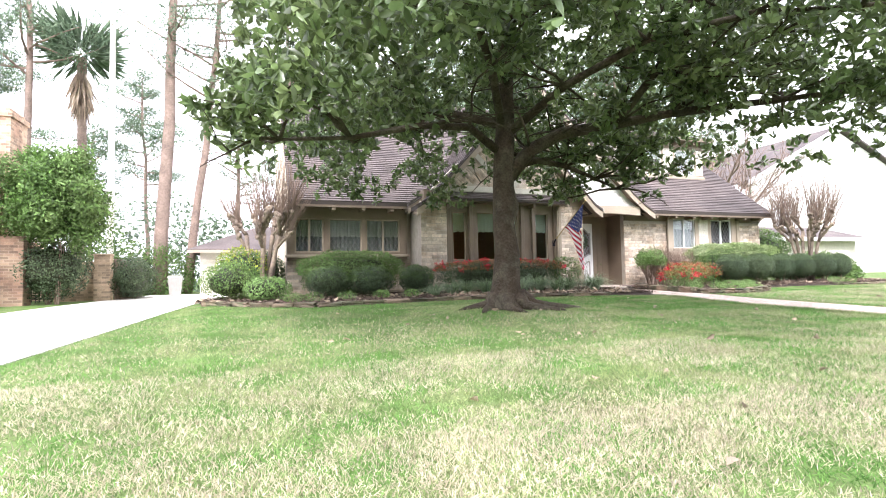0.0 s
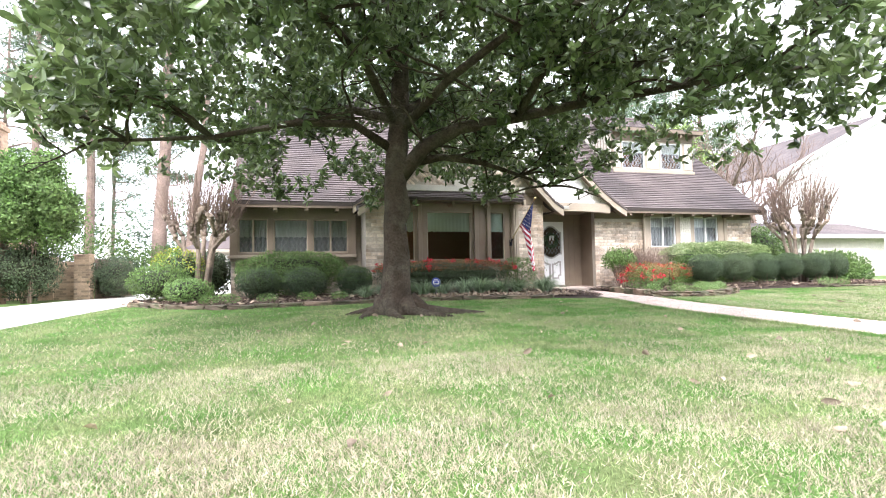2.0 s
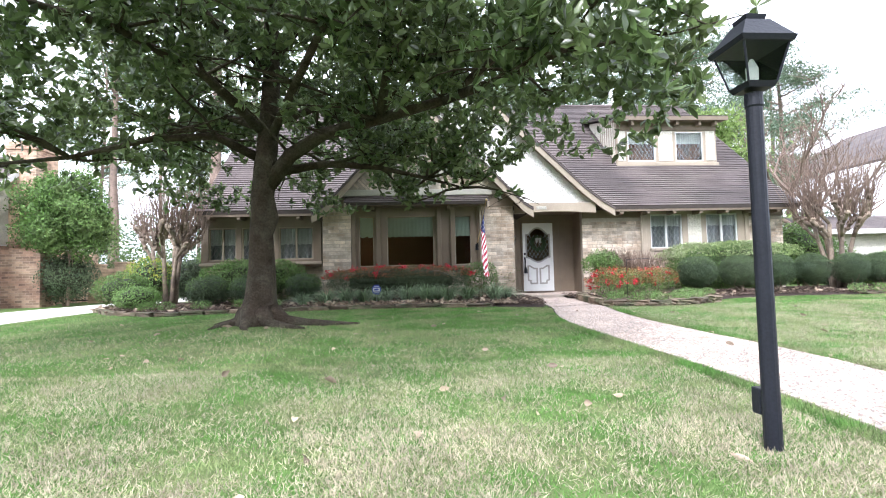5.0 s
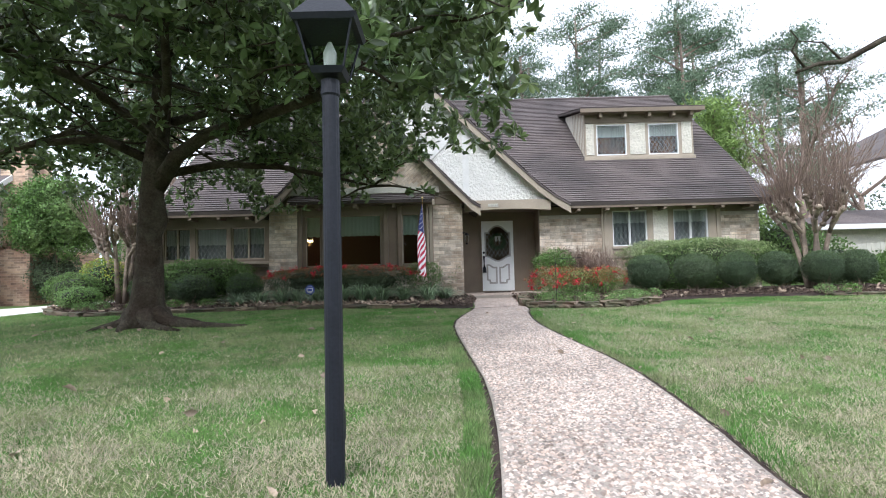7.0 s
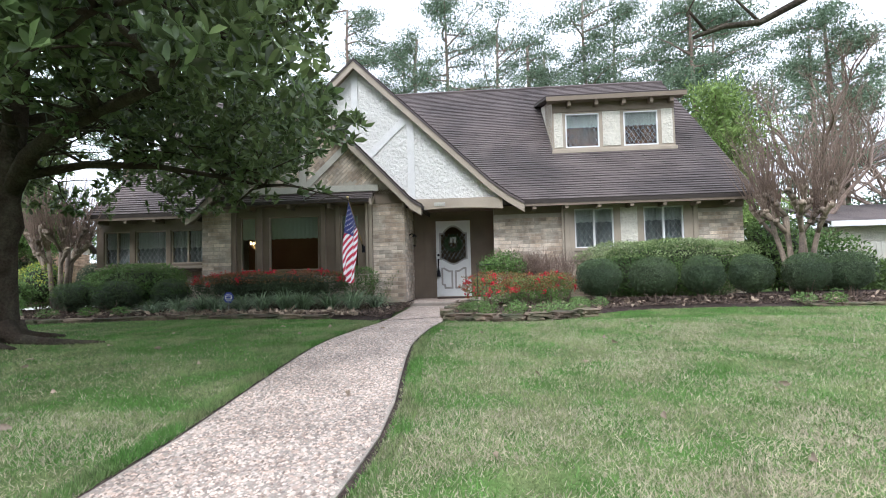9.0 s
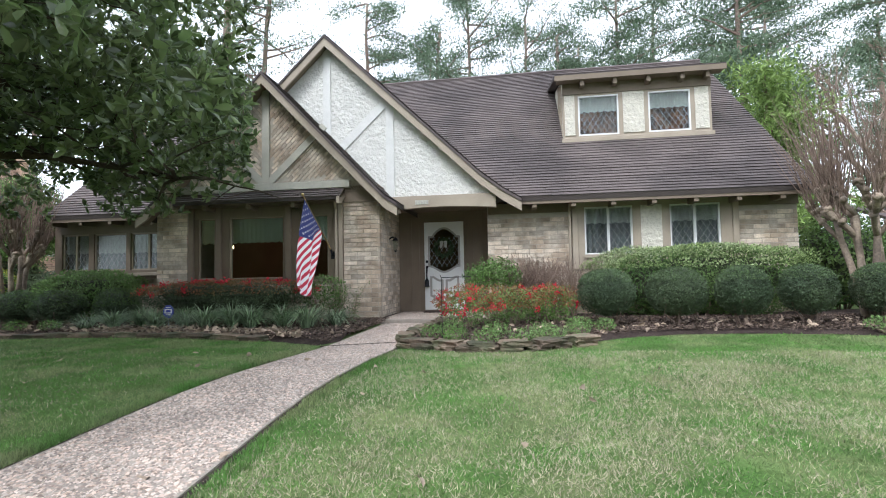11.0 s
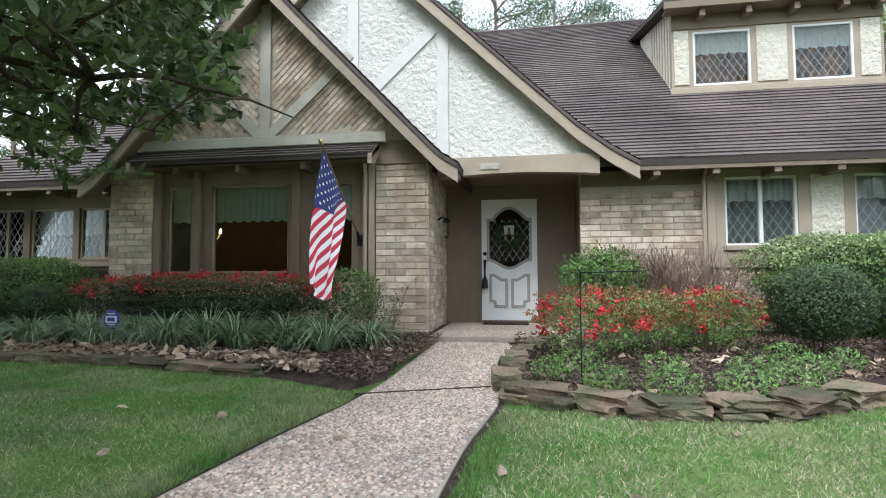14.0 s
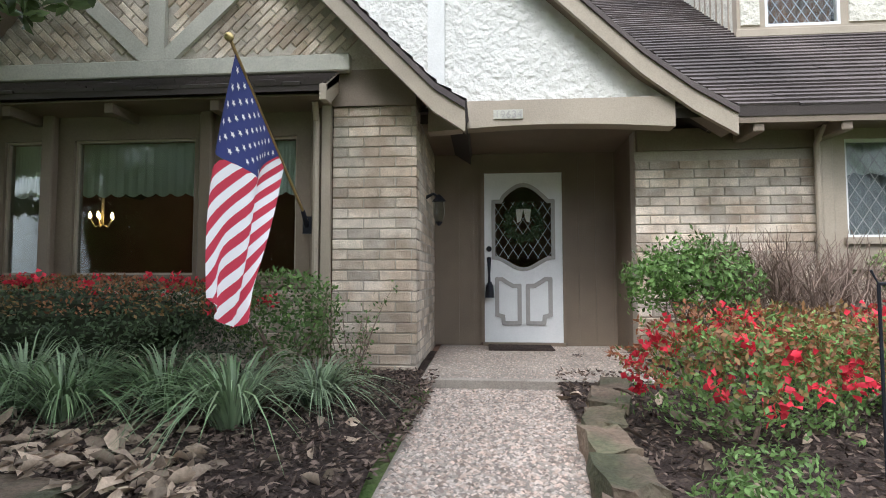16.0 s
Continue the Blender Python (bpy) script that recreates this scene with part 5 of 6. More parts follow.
def cloth(u, v, lift=0.0):
    """A point of the hanging cloth: u down the hoist, v out along the fly."""
    h = hoist0.lerp(hoist1, u)
    end = Vector((8.12 + 0.16 * u, 11.44 + 0.26 * u, 1.15 - 0.2 * math.sin(u * 2.6)))
    p = h.lerp(end, v)
    w = 0.055 * math.sin(v * math.pi) * math.sin(u * 9.5 + 0.4) + 0.035 * v * math.sin(u * 17 + v * 3)
    return p + Vector((-w - 0.10 * v * (1 - v) * (1 - u), -lift - 0.06 * math.sin(v * 3.1) * u, 0))


def drop_at(u, z):
    """How far down the fly the cloth has fallen to height z."""
    zh, ze = hoist0.lerp(hoist1, u).z, 1.15 - 0.2 * math.sin(u * 2.6)
    return min(1.0, max(0.0, (zh - z) / (zh - ze)))


def field_edge(u):
    """Lower edge of the star field, a shallow V at the fold."""
    return 2.08 - 0.1 * u / 0.55 if u < 0.55 else 1.98 + 0.36 * (u - 0.55) / 0.45


def cloth_part(name, u0, u1, top, low, material, label=""):
    """Cloth between two heights given as functions of u."""
    bm = bmesh.new()
    nu, nv, prev = 10, 8, None
    rows = []
    for i in range(nu + 1):
        u = u0 + (u1 - u0) * i / nu
        a, b = drop_at(u, top(u)), drop_at(u, low(u))
        rows.append([bm.verts.new(cloth(u, a + (b - a) * j / nv)) for j in range(nv + 1)])
    for r, q in zip(rows, rows[1:]):
        for j in range(nv):
            if (r[j].co - r[j + 1].co).length + (q[j].co - q[j + 1].co).length > 1e-4:
                bm.faces.new((r[j], r[j + 1], q[j + 1], q[j]))
    return part(name, bm, material, flag, label, smooth=True)


for u0, u1, shift in ((0.0, 0.55, 0.0), (0.55, 1.0, 0.05)):
    for k in range(19):
        z0 = 2.36 + shift - 0.085 * k
        line = lambda u, z=z0, a=u0, b=u1: min(field_edge(u), z - 0.4 + 0.4 * (u - a) / (b - a))
        line2 = lambda u, z=z0 - 0.085, a=u0, b=u1: min(field_edge(u), z - 0.4 + 0.4 * (u - a) / (b - a))
        cloth_part("stripe", u0, u1, line, line2, M_RED if k % 2 == 0 else M_FWHITE)
canton = cloth_part("canton", 0, 0.55, lambda u: 9.0, field_edge, M_NAVY, "dark blue star field")
canton2 = cloth_part("canton", 0.55, 1.0, lambda u: 9.0, field_edge, M_NAVY, "dark blue star field")
for i in range(8):
    for j in range(12):
        u = 0.07 + 0.12 * i + (0.06 if j % 2 else 0.0)
        zt_ = hoist0.lerp(hoist1, u).z - 0.06
        z = zt_ - 0.058 * j
        if u > 0.95 or z < field_edge(u) + 0.035:
            continue
        for sgn in (-1, 1):
            bm = bmesh.new()
            pts = []
            for k in range(10):
                r = (0.021, 0.009)[k % 2]
                a = k * math.pi / 5
                q = cloth(u + r * math.sin(a) * 1.3, drop_at(u, z + r * math.cos(a)))
                pts.append(q + Vector((0.006 * sgn, -0.008 * sgn, 0)))
            bm.faces.new([bm.verts.new(q) for q in pts])
            part("star", bm, M_FWHITE, canton if u < 0.55 else canton2)

# ---- lamp post ----
LX, LY = 8.147, 1.985
lamp = thing("street_lamp", "black metal garden lamp post with a glass lantern", "lamp post", (LX, LY, 0.0))
part("post", tube(bmesh.new(), [(LX, LY, -0.1), (LX, LY, 1.86), (LX, LY, 1.87), (LX, LY, 1.94)], [0.046, 0.041, 0.047, 0.045], 16), M_BLACK, lamp, smooth=False)
part("socket_box", B(LX - 0.03, LX + 0.03, LY + 0.045, LY + 0.115, 0.2, 0.34, bev=0.006), M_BLACK, lamp)


def frustum(z0, r0, z1, r1):
    bm = bmesh.new()
    a = [bm.verts.new((LX + r0 * sx, LY + r0 * sy, z0)) for sx, sy in ((-1, -1), (1, -1), (1, 1), (-1, 1))]
    b = [bm.verts.new((LX + r1 * sx, LY + r1 * sy, z1)) for sx, sy in ((-1, -1), (1, -1), (1, 1), (-1, 1))]
    bm.faces.new(a[::-1])
    bm.faces.new(b)
    for i in range(4):
        bm.faces.new((a[i], a[(i + 1) % 4], b[(i + 1) % 4], b[i]))
    return bm


part("cage_base", frustum(1.955, 0.07, 1.985, 0.085), M_BLACK, lamp)
part("roof", frustum(2.205, 0.15, 2.325, 0.07), M_BLACK, lamp)
part("roof_lip", frustum(2.18, 0.143, 2.206, 0.155), M_BLACK, lamp)
part("cap", frustum(2.325, 0.05, 2.36, 0.06), M_BLACK, lamp)
part("cap_top", frustum(2.36, 0.035, 2.38, 0.025), M_BLACK, lamp)
corners = [(-1, -1), (1, -1), (1, 1), (-1, 1)]
for ax, ay in corners:
    part("cage_bar", tube(bmesh.new(), [(LX + 0.08 * ax, LY + 0.08 * ay, 1.98), (LX + 0.128 * ax, LY + 0.128 * ay, 2.185)], [0.006, 0.006], 6), M_BLACK, lamp)
for (ax, ay), (bx, by) in zip(corners, corners[1:] + corners[:1]):
    bm = bmesh.new()
    bm.faces.new([bm.verts.new((LX + k * x, LY + k * y, z)) for k, x, y, z in ((0.079, ax, ay, 1.985), (0.079, bx, by, 1.985), (0.126, bx, by, 2.18), (0.126, ax, ay, 2.18))])
    part("glass_pane", bm, M_GLASS, lamp).visible_shadow = False
part("bulb_tube", tube(bmesh.new(), [(LX, LY, 1.98), (LX, LY, 2.02), (LX, LY, 2.08), (LX, LY, 2.13)], [0.02, 0.03, 0.032, 0.01], 10), M_WHITE, lamp)

# ---- yard sign ----
sx, sy, sz = 5.583, 11.428, 0.72
sign = thing("yard_sign", "small blue octagonal yard sign on a thin stake", "sign", (sx, sy, 0.4))
part("stake", B(sx - 0.008, sx + 0.008, sy, sy + 0.01, 0.33, 0.62), M_LEAD, sign)
octo = [(sx + 0.115 * math.cos(math.pi / 8 + k * math.pi / 4), sy - 0.004, sz + 0.125 * math.sin(math.pi / 8 + k * math.pi / 4)) for k in range(8)]
part("board", P(octo, (0, 0.008, 0)), M_SIGNB, sign)
part("white_panel", B(sx - 0.075, sx + 0.075, sy - 0.007, sy - 0.004, sz - 0.035, sz + 0.045), M_FWHITE, sign)
part("blue_shape", B(sx - 0.05, sx + 0.05, sy - 0.0095, sy - 0.007, sz - 0.018, sz + 0.028), M_SIGNB, sign)
for k in (0.068, -0.06):
    part("text_bar", B(sx - 0.05, sx + 0.05, sy - 0.007, sy - 0.004, sz + k, sz + k + 0.012), M_FWHITE, sign)

# ---- plant hooks in the azalea bed ----
for hx, hy, ln in ((10.965, 9.96, 0.45),):
    hook = thing("plant_hook", "thin black iron garden hook with a flat arm", "plant hook", (hx, hy, 0.35), "iron garden hooks")
    part("rod", tube(bmesh.new(), [(hx, hy, 0.25), (hx, hy, 1.26)], [0.005, 0.005], 6), M_BLACK, hook)
    part("arm", tube(bmesh.new(), [(hx - 0.02, hy, 1.3), (hx, hy, 1.26), (hx + ln, hy - 0.3, 1.27)], [0.004, 0.005, 0.004], 6), M_BLACK, hook)

# ---- porch sconce, wreath, downspouts ----
sc = thing("wall_lantern", "aged brass and glass lantern on the brick pier", "wall lamp", (9.23, 13.75, 2.0))
part("arm", tube(bmesh.new(), [(9.22, 13.75, 2.12), (9.3, 13.75, 2.16), (9.36, 13.75, 2.12)], [0.02, 0.014, 0.012], 8), M_BLACK, sc)
part("glass_body", tube(bmesh.new(), [(9.36, 13.75, 1.86), (9.36, 13.75, 1.95), (9.36, 13.75, 2.08)], [0.04, 0.07, 0.06], 6), M_GLASS, sc)
part("cap", tube(bmesh.new(), [(9.36, 13.75, 2.08), (9.36, 13.75, 2.15)], [0.08, 0.015], 6), M_BLACK, sc)
part("base", tube(bmesh.new(), [(9.36, 13.75, 1.82), (9.36, 13.75, 1.86)], [0.012, 0.045], 6), M_BLACK, sc)
wr = thing("wreath", "dark green wreath with a grey bow on the door glass", "wreath", (10.31, 14.63, 1.95))
a = rng.uniform(0, math.tau, 1100)
rad = 0.19 + rng.normal(size=1100) * 0.028
p = np.stack([10.31 + rad * np.cos(a), 14.625 + rng.normal(size=1100) * 0.015, 1.93 + rad * np.sin(a)], 1)
tagged(link_mesh("sprigs", leaf_mesh("sprigs", p, rng.normal(size=p.shape), 0.06, 0.02, rng), M_BOX, wr), kind="stuff")
for s in (-1, 1):
    part("ribbon", P([(10.31, 14.59, 2.1), (10.31 + s * 0.09, 14.585, 2.09), (10.31 + s * 0.075, 14.59, 1.93), (10.31 + s * 0.03, 14.59, 1.95)], (0, 0.006, 0)), M_BOARD, wr, "grey ribbon bow")
for x, y, z1 in ((8.3, 12.93, 2.86), (13.12, 13.66, 2.75)):
    part("downspout", tube(bmesh.new(), [(x, y, 0.4), (x, y, z1 - 0.15), (x + 0.02, y - 0.12, z1)], [0.03, 0.03, 0.03], 8), M_TRIM_L, house)
# chandelier glimpsed in the bay room
ch = thing("chandelier", "small lit brass chandelier in the dim bay room", "chandelier", (4.6, 15.0, 2.3))
part("stem", tube(bmesh.new(), [(4.6, 15.0, 3.0), (4.6, 15.0, 2.0)], [0.012, 0.02], 6), M_BRASS, ch)
for k in range(5):
    a = k * math.tau / 5
    e = Vector((4.6 + 0.14 * math.cos(a), 15.0 + 0.14 * math.sin(a), 2.08))
    part("arm", tube(bmesh.new(), [(4.6, 15.0, 2.0), (4.6 + 0.08 * math.cos(a), 15.0 + 0.08 * math.sin(a), 1.97), e], [0.01, 0.008, 0.008], 5), M_BRASS, ch)
    part("bulb", tube(bmesh.new(), [e, e + Vector((0, 0, 0.04)), e + Vector((0, 0, 0.09))], [0.012, 0.022, 0.006], 8), M_BULB, ch)

glow = new("chandelier_light", bpy.data.lights.new("chandelier_light", "POINT"))
glow.data.energy, glow.data.color, glow.data.shadow_soft_size = 5, (1.0, 0.7, 0.4), 0.12
glow.location = (4.6, 15.0, 2.25)


# ---- edging stones ----
def stone(name, x, y, z, l, w, h, rot, seed, label, group):
    bm = bmesh.new()
    bmesh.ops.create_cube(bm, size=1)
    bmesh.ops.subdivide_edges(bm, edges=bm.edges[:], cuts=2, use_grid_fill=True)
    for v in bm.verts:
        q = v.co.copy()
        k = 1 - 0.18 * (max(0, abs(q.x) - 0.3) + max(0, abs(q.y) - 0.3))
        v.co = Vector((q.x * l * k, q.y * w * k, q.z * h)) + Vector((noise.noise(q * 2 + Vector((seed, 0, 0))) * 0.16 * l, noise.noise(q * 2 + Vector((0, seed, 0))) * 0.2 * w, noise.noise(q * 2.5 + Vector((0, 0, seed))) * 0.22 * h))
    bm.transform(Matrix.Translation((x, y, z)) @ Matrix.Rotation(rot, 4, "Z"))
    return tagged(part(name, bm, M_ROCK), label, "stone", group)


def along(pts, step, r):
    """Points and headings spaced along a line."""
    out = []
    for (x0, y0), (x1, y1) in zip(pts, pts[1:]):
        d = math.hypot(x1 - x0, y1 - y0)
        n = max(1, round(d / step))
        out += [(x0 + (x1 - x0) * (k + 0.5) / n, y0 + (y1 - y0) * (k + 0.5) / n, math.atan2(y1 - y0, x1 - x0), d / n) for k in range(n)]
    return out


sr = random.Random(77)
for x, y, a, l in along(BED_L[1:9], 0.5, sr):
    g = float(ground(x, y))
    stone("edging_stone", x, y + 0.03, g + 0.04, l * 1.0, 0.24, 0.075 + 0.03 * sr.random(), a + sr.uniform(-0.1, 0.1), sr.uniform(0, 90), "flat weathered flagstone edging the flower bed", "flat edging stones")
FRONT_R = [(10.32, 9.92), (11.2, 9.6), (12.1, 9.62), (13.05, 10.15)]
for layer in (0, 1):
    for x, y, a, l in along(FRONT_R, 0.33 + 0.12 * layer, sr):
        g = float(ground(x, y))
        stone("edging_stone", x + 0.1 * layer, y + 0.05 * layer, g + 0.025 + 0.07 * layer + sr.uniform(-0.012, 0.012), l * sr.uniform(0.8, 1.0), 0.28, sr.uniform(0.065, 0.095), a + sr.uniform(-0.25, 0.25), sr.uniform(0, 90), "stacked mossy brown sandstone beside the walk", "stacked edging stones")
for x, y, a, l in along([(10.34, 10.0), (10.44, 11.3), (10.82, 12.5)], 0.42, sr):
    stone("edging_stone", x + 0.03, y, float(ground(x, y)) + 0.07, l, 0.24, 0.16, a + sr.uniform(-0.15, 0.15), sr.uniform(0, 90), "mossy sandstone block along the walk's edge", "walk edging stones")
for x, y, a, l in along([(17.2, 10.87), (20.0, 10.95)], 0.6, sr):
    stone("edging_stone", x, y, float(ground(x, y)) + 0.03, l, 0.2, 0.08, a, sr.uniform(0, 90), "flat weathered flagstone edging the flower bed", "flat edging stones")


# ---- litter on the beds ----
def bed_z(x, y):
    return ground(x, y) + 0.085


def bed_points(n, edge, y1, r):
    xs = r.uniform(edge[0][0], edge[-1][0], n)
    y0 = np.interp(xs, [p[0] for p in edge], [p[1] for p in edge])
    ys = y0 + 0.12 + (y1 - y0 - 0.12) * r.random(n)
    return xs, ys


for edge, n in ((BED_L, 48000), (BED_R, 40000)):
    x, y = bed_points(n, edge, 13.0, rng)
    d = rng.normal(size=(n, 3)) * np.array([1, 1, 0.35])
    me = leaf_mesh("bark_chips", np.stack([x, y, bed_z(x, y) + rng.uniform(-0.02, 0.02, n)], 1), d, 0.055, 0.018, rng)
    tagged(link_mesh("bark_chips", me, M_CHIP), "shredded dark bark mulch on the flower bed", "mulch", kind="stuff")
x = rng.uniform(4.2, 8.6, 520)
y = np.interp(x, [p[0] for p in BED_L], [p[1] for p in BED_L]) + 0.1 + np.abs(rng.normal(size=520)) * 0.3
x2, y2 = bed_points(240, BED_R, 12.2, rng)
x3, y3 = bed_points(260, BED_L, 12.2, rng)
x, y = np.concatenate([x, x2, x3]), np.concatenate([y, y2, y3])
d = rng.normal(size=(len(x), 3)) * np.array([1, 1, 0.25])
tagged(link_mesh("fallen_leaves", leaf_mesh("fallen_leaves", np.stack([x, y, bed_z(x, y) + 0.02], 1), d, 0.135, 0.058, rng, 0.6, shape=2), M_DEAD), "dry brown fallen magnolia leaves on mulch", "fallen leaves", kind="stuff")
n = 90
x, y = rng.uniform(0, 14, n), rng.uniform(1, 9.5, n)
d = rng.normal(size=(n, 3)) * np.array([1, 1, 0.25])
tagged(link_mesh("lawn_leaves", leaf_mesh("lawn_leaves", np.stack([x, y, ground(x, y) + 0.03], 1), d, 0.10, 0.045, rng, 0.6, shape=2), M_DEAD), "scattered brown leaves lying on the lawn", "fallen leaves", kind="stuff")


# ---- pebbles of the walk and the porch ----
def pebbles(name, x, y, z, size, label):
    n = len(x)
    octa = np.array([(1, 0, 0), (0.3, 0.9, 0.1), (-0.8, 0.5, 0), (-0.8, -0.6, 0), (0.4, -0.9, 0), (0.1, 0, 0.55)])
    tri = np.array([(0, 1, 5), (1, 2, 5), (2, 3, 5), (3, 4, 5), (4, 0, 5)])
    a = rng.uniform(0, math.tau, n)
    s = size * rng.uniform(0.6, 1.4, n)
    st = rng.uniform(0.6, 1.0, n)
    vx, vy, vz = octa[None, :, 0] * s[:, None], octa[None, :, 1] * (s * st)[:, None], octa[None, :, 2] * s[:, None]
    v = np.stack([x[:, None] + vx * np.cos(a)[:, None] - vy * np.sin(a)[:, None], y[:, None] + vx * np.sin(a)[:, None] + vy * np.cos(a)[:, None], z[:, None] + vz], 2).reshape(-1, 3)
    f = (np.arange(n)[:, None, None] * 6 + tri[None]).reshape(-1)
    me = bpy.data.meshes.new(name)
    me.vertices.add(len(v))
    me.vertices.foreach_set("co", v.reshape(-1).astype(np.float32))
    me.loops.add(len(f))
    me.loops.foreach_set("vertex_index", f.astype(np.int32))
    me.polygons.add(len(f) // 3)
    me.polygons.foreach_set("loop_start", np.arange(0, len(f), 3, dtype=np.int32))
    me.update(calc_edges=True)
    me.shade_smooth()
    tagged(link_mesh(name, me, M_PEB), label, "pebbles", kind="stuff")


n = 72000
y = rng.uniform(0.2, 12.6, n)
wl_, wr_ = np.interp(y, [r[0] for r in WALK], [r[1] for r in WALK]), np.interp(y, [r[0] for r in WALK], [r[2] for r in WALK])
x = wl_ + 0.02 + (wr_ - wl_ - 0.04) * rng.random(n)
ok = np.abs(y - (9.85 + 0.35 * (x - 9.3))) > 0.014
pebbles("walk_pebbles", x[ok], y[ok], ground(x, y)[ok] + 0.013, 0.02, "pale rounded pebbles set in the garden walk")
n = 15000
x, y = rng.uniform(9.32, 11.44, n), rng.uniform(12.64, 14.6, n)
pebbles("porch_pebbles", x, y, np.full(n, 0.447), 0.012, "pale rounded pebbles set in the porch step")


# ---- grass ----
def in_lawn(x, y):
    wa, wb = np.interp(y, [r[0] for r in WALK], [r[1] for r in WALK]), np.interp(y, [r[0] for r in WALK], [r[2] for r in WALK])
    da, db = np.interp(y, [r[0] for r in DRIVE], [r[1] for r in DRIVE]), np.interp(y, [r[0] for r in DRIVE], [r[2] for r in DRIVE])
    bl = np.interp(x, [p[0] for p in BED_L], [p[1] for p in BED_L])
    brr = np.interp(x, [p[0] for p in BED_R], [p[1] for p in BED_R])
    bedl = (x > -1.2) & (x < 9.4) & (y > bl - 0.03)
    bedr = (x > 10.3) & (y > brr - 0.06)
    return ~((x > wa - 0.04) & (x < wb + 0.04)) & ~((x > da) & (x < db)) & ~bedl & ~bedr & (np.hypot(x - 3.87, y - 7.6) > 0.42)


def grass(name, n, x0, x1, y0, y1, h, w, material, label, patch=0.0):
    x, y = rng.uniform(x0, x1, n), rng.uniform(y0, y1, n)
    ok = in_lawn(x, y)
    if patch:
        lump = np.array([noise.noise((u * 0.9, v * 1.1, 7.0)) + 0.6 * noise.noise((u * 3.1, v * 3.1, 2.0)) for u, v in zip(x, y)])
        ok &= rng.random(n) < 0.62 + patch * lump
    x, y = x[ok], y[ok]
    d = rng.normal(size=(len(x), 3)) * np.array([0.8, 0.8, 0.25]) + np.array([0, 0, 0.8])
    tagged(link_mesh(name, leaf_mesh(name, np.stack([x, y, ground(x, y) - 0.004], 1), d, h, w, rng, shape=1), material), label, "grass", kind="stuff")


GREEN, STRAW = "short mown lawn grass, green with straw patches", "dry straw-coloured blades through the lawn"
grass("grass", 300000, -3, 16, 0.6, 11.8, 0.045, 0.0075, M_BLADE, GREEN)
grass("grass", 200000, -1, 12.5, 0.6, 5.0, 0.04, 0.006, M_BLADE, GREEN)
grass("grass", 200000, 5, 15.5, 4.0, 11.0, 0.042, 0.006, M_BLADE, GREEN)
grass("grass", 110000, 15.5, 24, 3.0, 12.0, 0.05, 0.009, M_BLADE, GREEN)
for y0, y1, n in ((0.6, 2.6, 330000), (2.6, 4.6, 190000), (4.6, 7.0, 50000), (7.0, 9.5, 18000)):
    grass("dry_grass", n, -2, 15, y0, y1, 0.042, 0.0065, M_BLADE2, STRAW, 0.9)
grass("dry_grass", 130000, 10.3, 17, 2.6, 9.6, 0.042, 0.0065, M_BLADE2, STRAW, 0.9)
grass("dry_grass", 40000, 17, 24, 3.0, 10.4, 0.05, 0.008, M_BLADE2, STRAW, 0.9)
for k, sgn, n in ((1, -1, 15000), (2, 1, 5000)):
    y = rng.uniform(0.4, 9.4, n)
    x = np.interp(y, [r[0] for r in WALK], [r[k] for r in WALK]) + sgn * rng.uniform(0.05, 0.2, n)
    d = rng.normal(size=(n, 3)) * np.array([0.5, 0.5, 0.2]) + np.array([0, 0, 0.9])
    tagged(link_mesh("edge_grass", leaf_mesh("edge_grass", np.stack([x, y, ground(x, y)], 1), d, 0.062, 0.008, rng, shape=1), M_BLADE), "longer unmown grass along the walk's edge", "grass", kind="stuff")
seam = P([(9.2, 9.815, 0), (10.25, 10.18, 0), (10.25, 10.2, 0), (9.2, 9.835, 0)], (0, 0, 0.02))
for v in seam.verts:
    v.co.z += float(ground(v.co.x, v.co.y)) + 0.005
tagged(part("trim_seam", seam, M_SOIL), "dark expansion joint across the pebble walk", "joint", kind="structure")
# worn brown edge beside the walk
for side_, k in (("left", 1), ("right", 2)):
    bm = bmesh.new()
    prev = None
    for y in np.arange(-2, 9.9, 0.12):
        e = float(np.interp(y, [r[0] for r in WALK], [r[k] for r in WALK]))
        s = -1 if k == 1 else 1
        wv = 0.05 + 0.035 * noise.noise((y * 3, k, 0)) + 0.02 * noise.noise((y * 11, k, 5))
        z = float(ground(e, y)) + 0.006
        cur = (bm.verts.new((e, y, z)), bm.verts.new((e + s * wv, y, z)))
        if prev:
            bm.faces.new((prev[0], cur[0], cur[1], prev[1]))
        prev = cur
    tagged(part("trim", bm, M_SOIL), "bare soil edge between walk and lawn", "soil edge", kind="structure")


# ---- neighbours and distance ----
nb = thing("neighbour_house", "red-brown brick house with pale siding gable and chimney", "house", (-11, 19, 0.2))
part("gable_wall", P([(-7.3, 15.7, 0.1), (-7.3, 24.3, 0.1), (-7.3, 24.3, 2.7), (-7.3, 20.0, 5.75), (-7.3, 15.7, 2.7)], (-0.2, 0, 0)), M_WHITE, nb)
part("front_wall", B(-18, -7.3, 15.7, 15.9, 0.1, 2.7), M_REDBRICK, nb)
part("brick_base", B(-7.3, -7.22, 15.65, 24.3, 0.1, 2.45), M_REDBRICK, nb)
for k in range(12):
    z = 2.5 + k * 0.25
    h = (5.75 - z) / 0.71
    if h > 0.4:
        part("siding_board", P([(-7.3, 20 - h, z), (-7.3, 20 + h, z), (-7.3, 20 + h - 0.3, z + 0.245), (-7.3, 20 - h + 0.3, z + 0.245)], (0.03, 0, 0)), M_CREAM, nb)
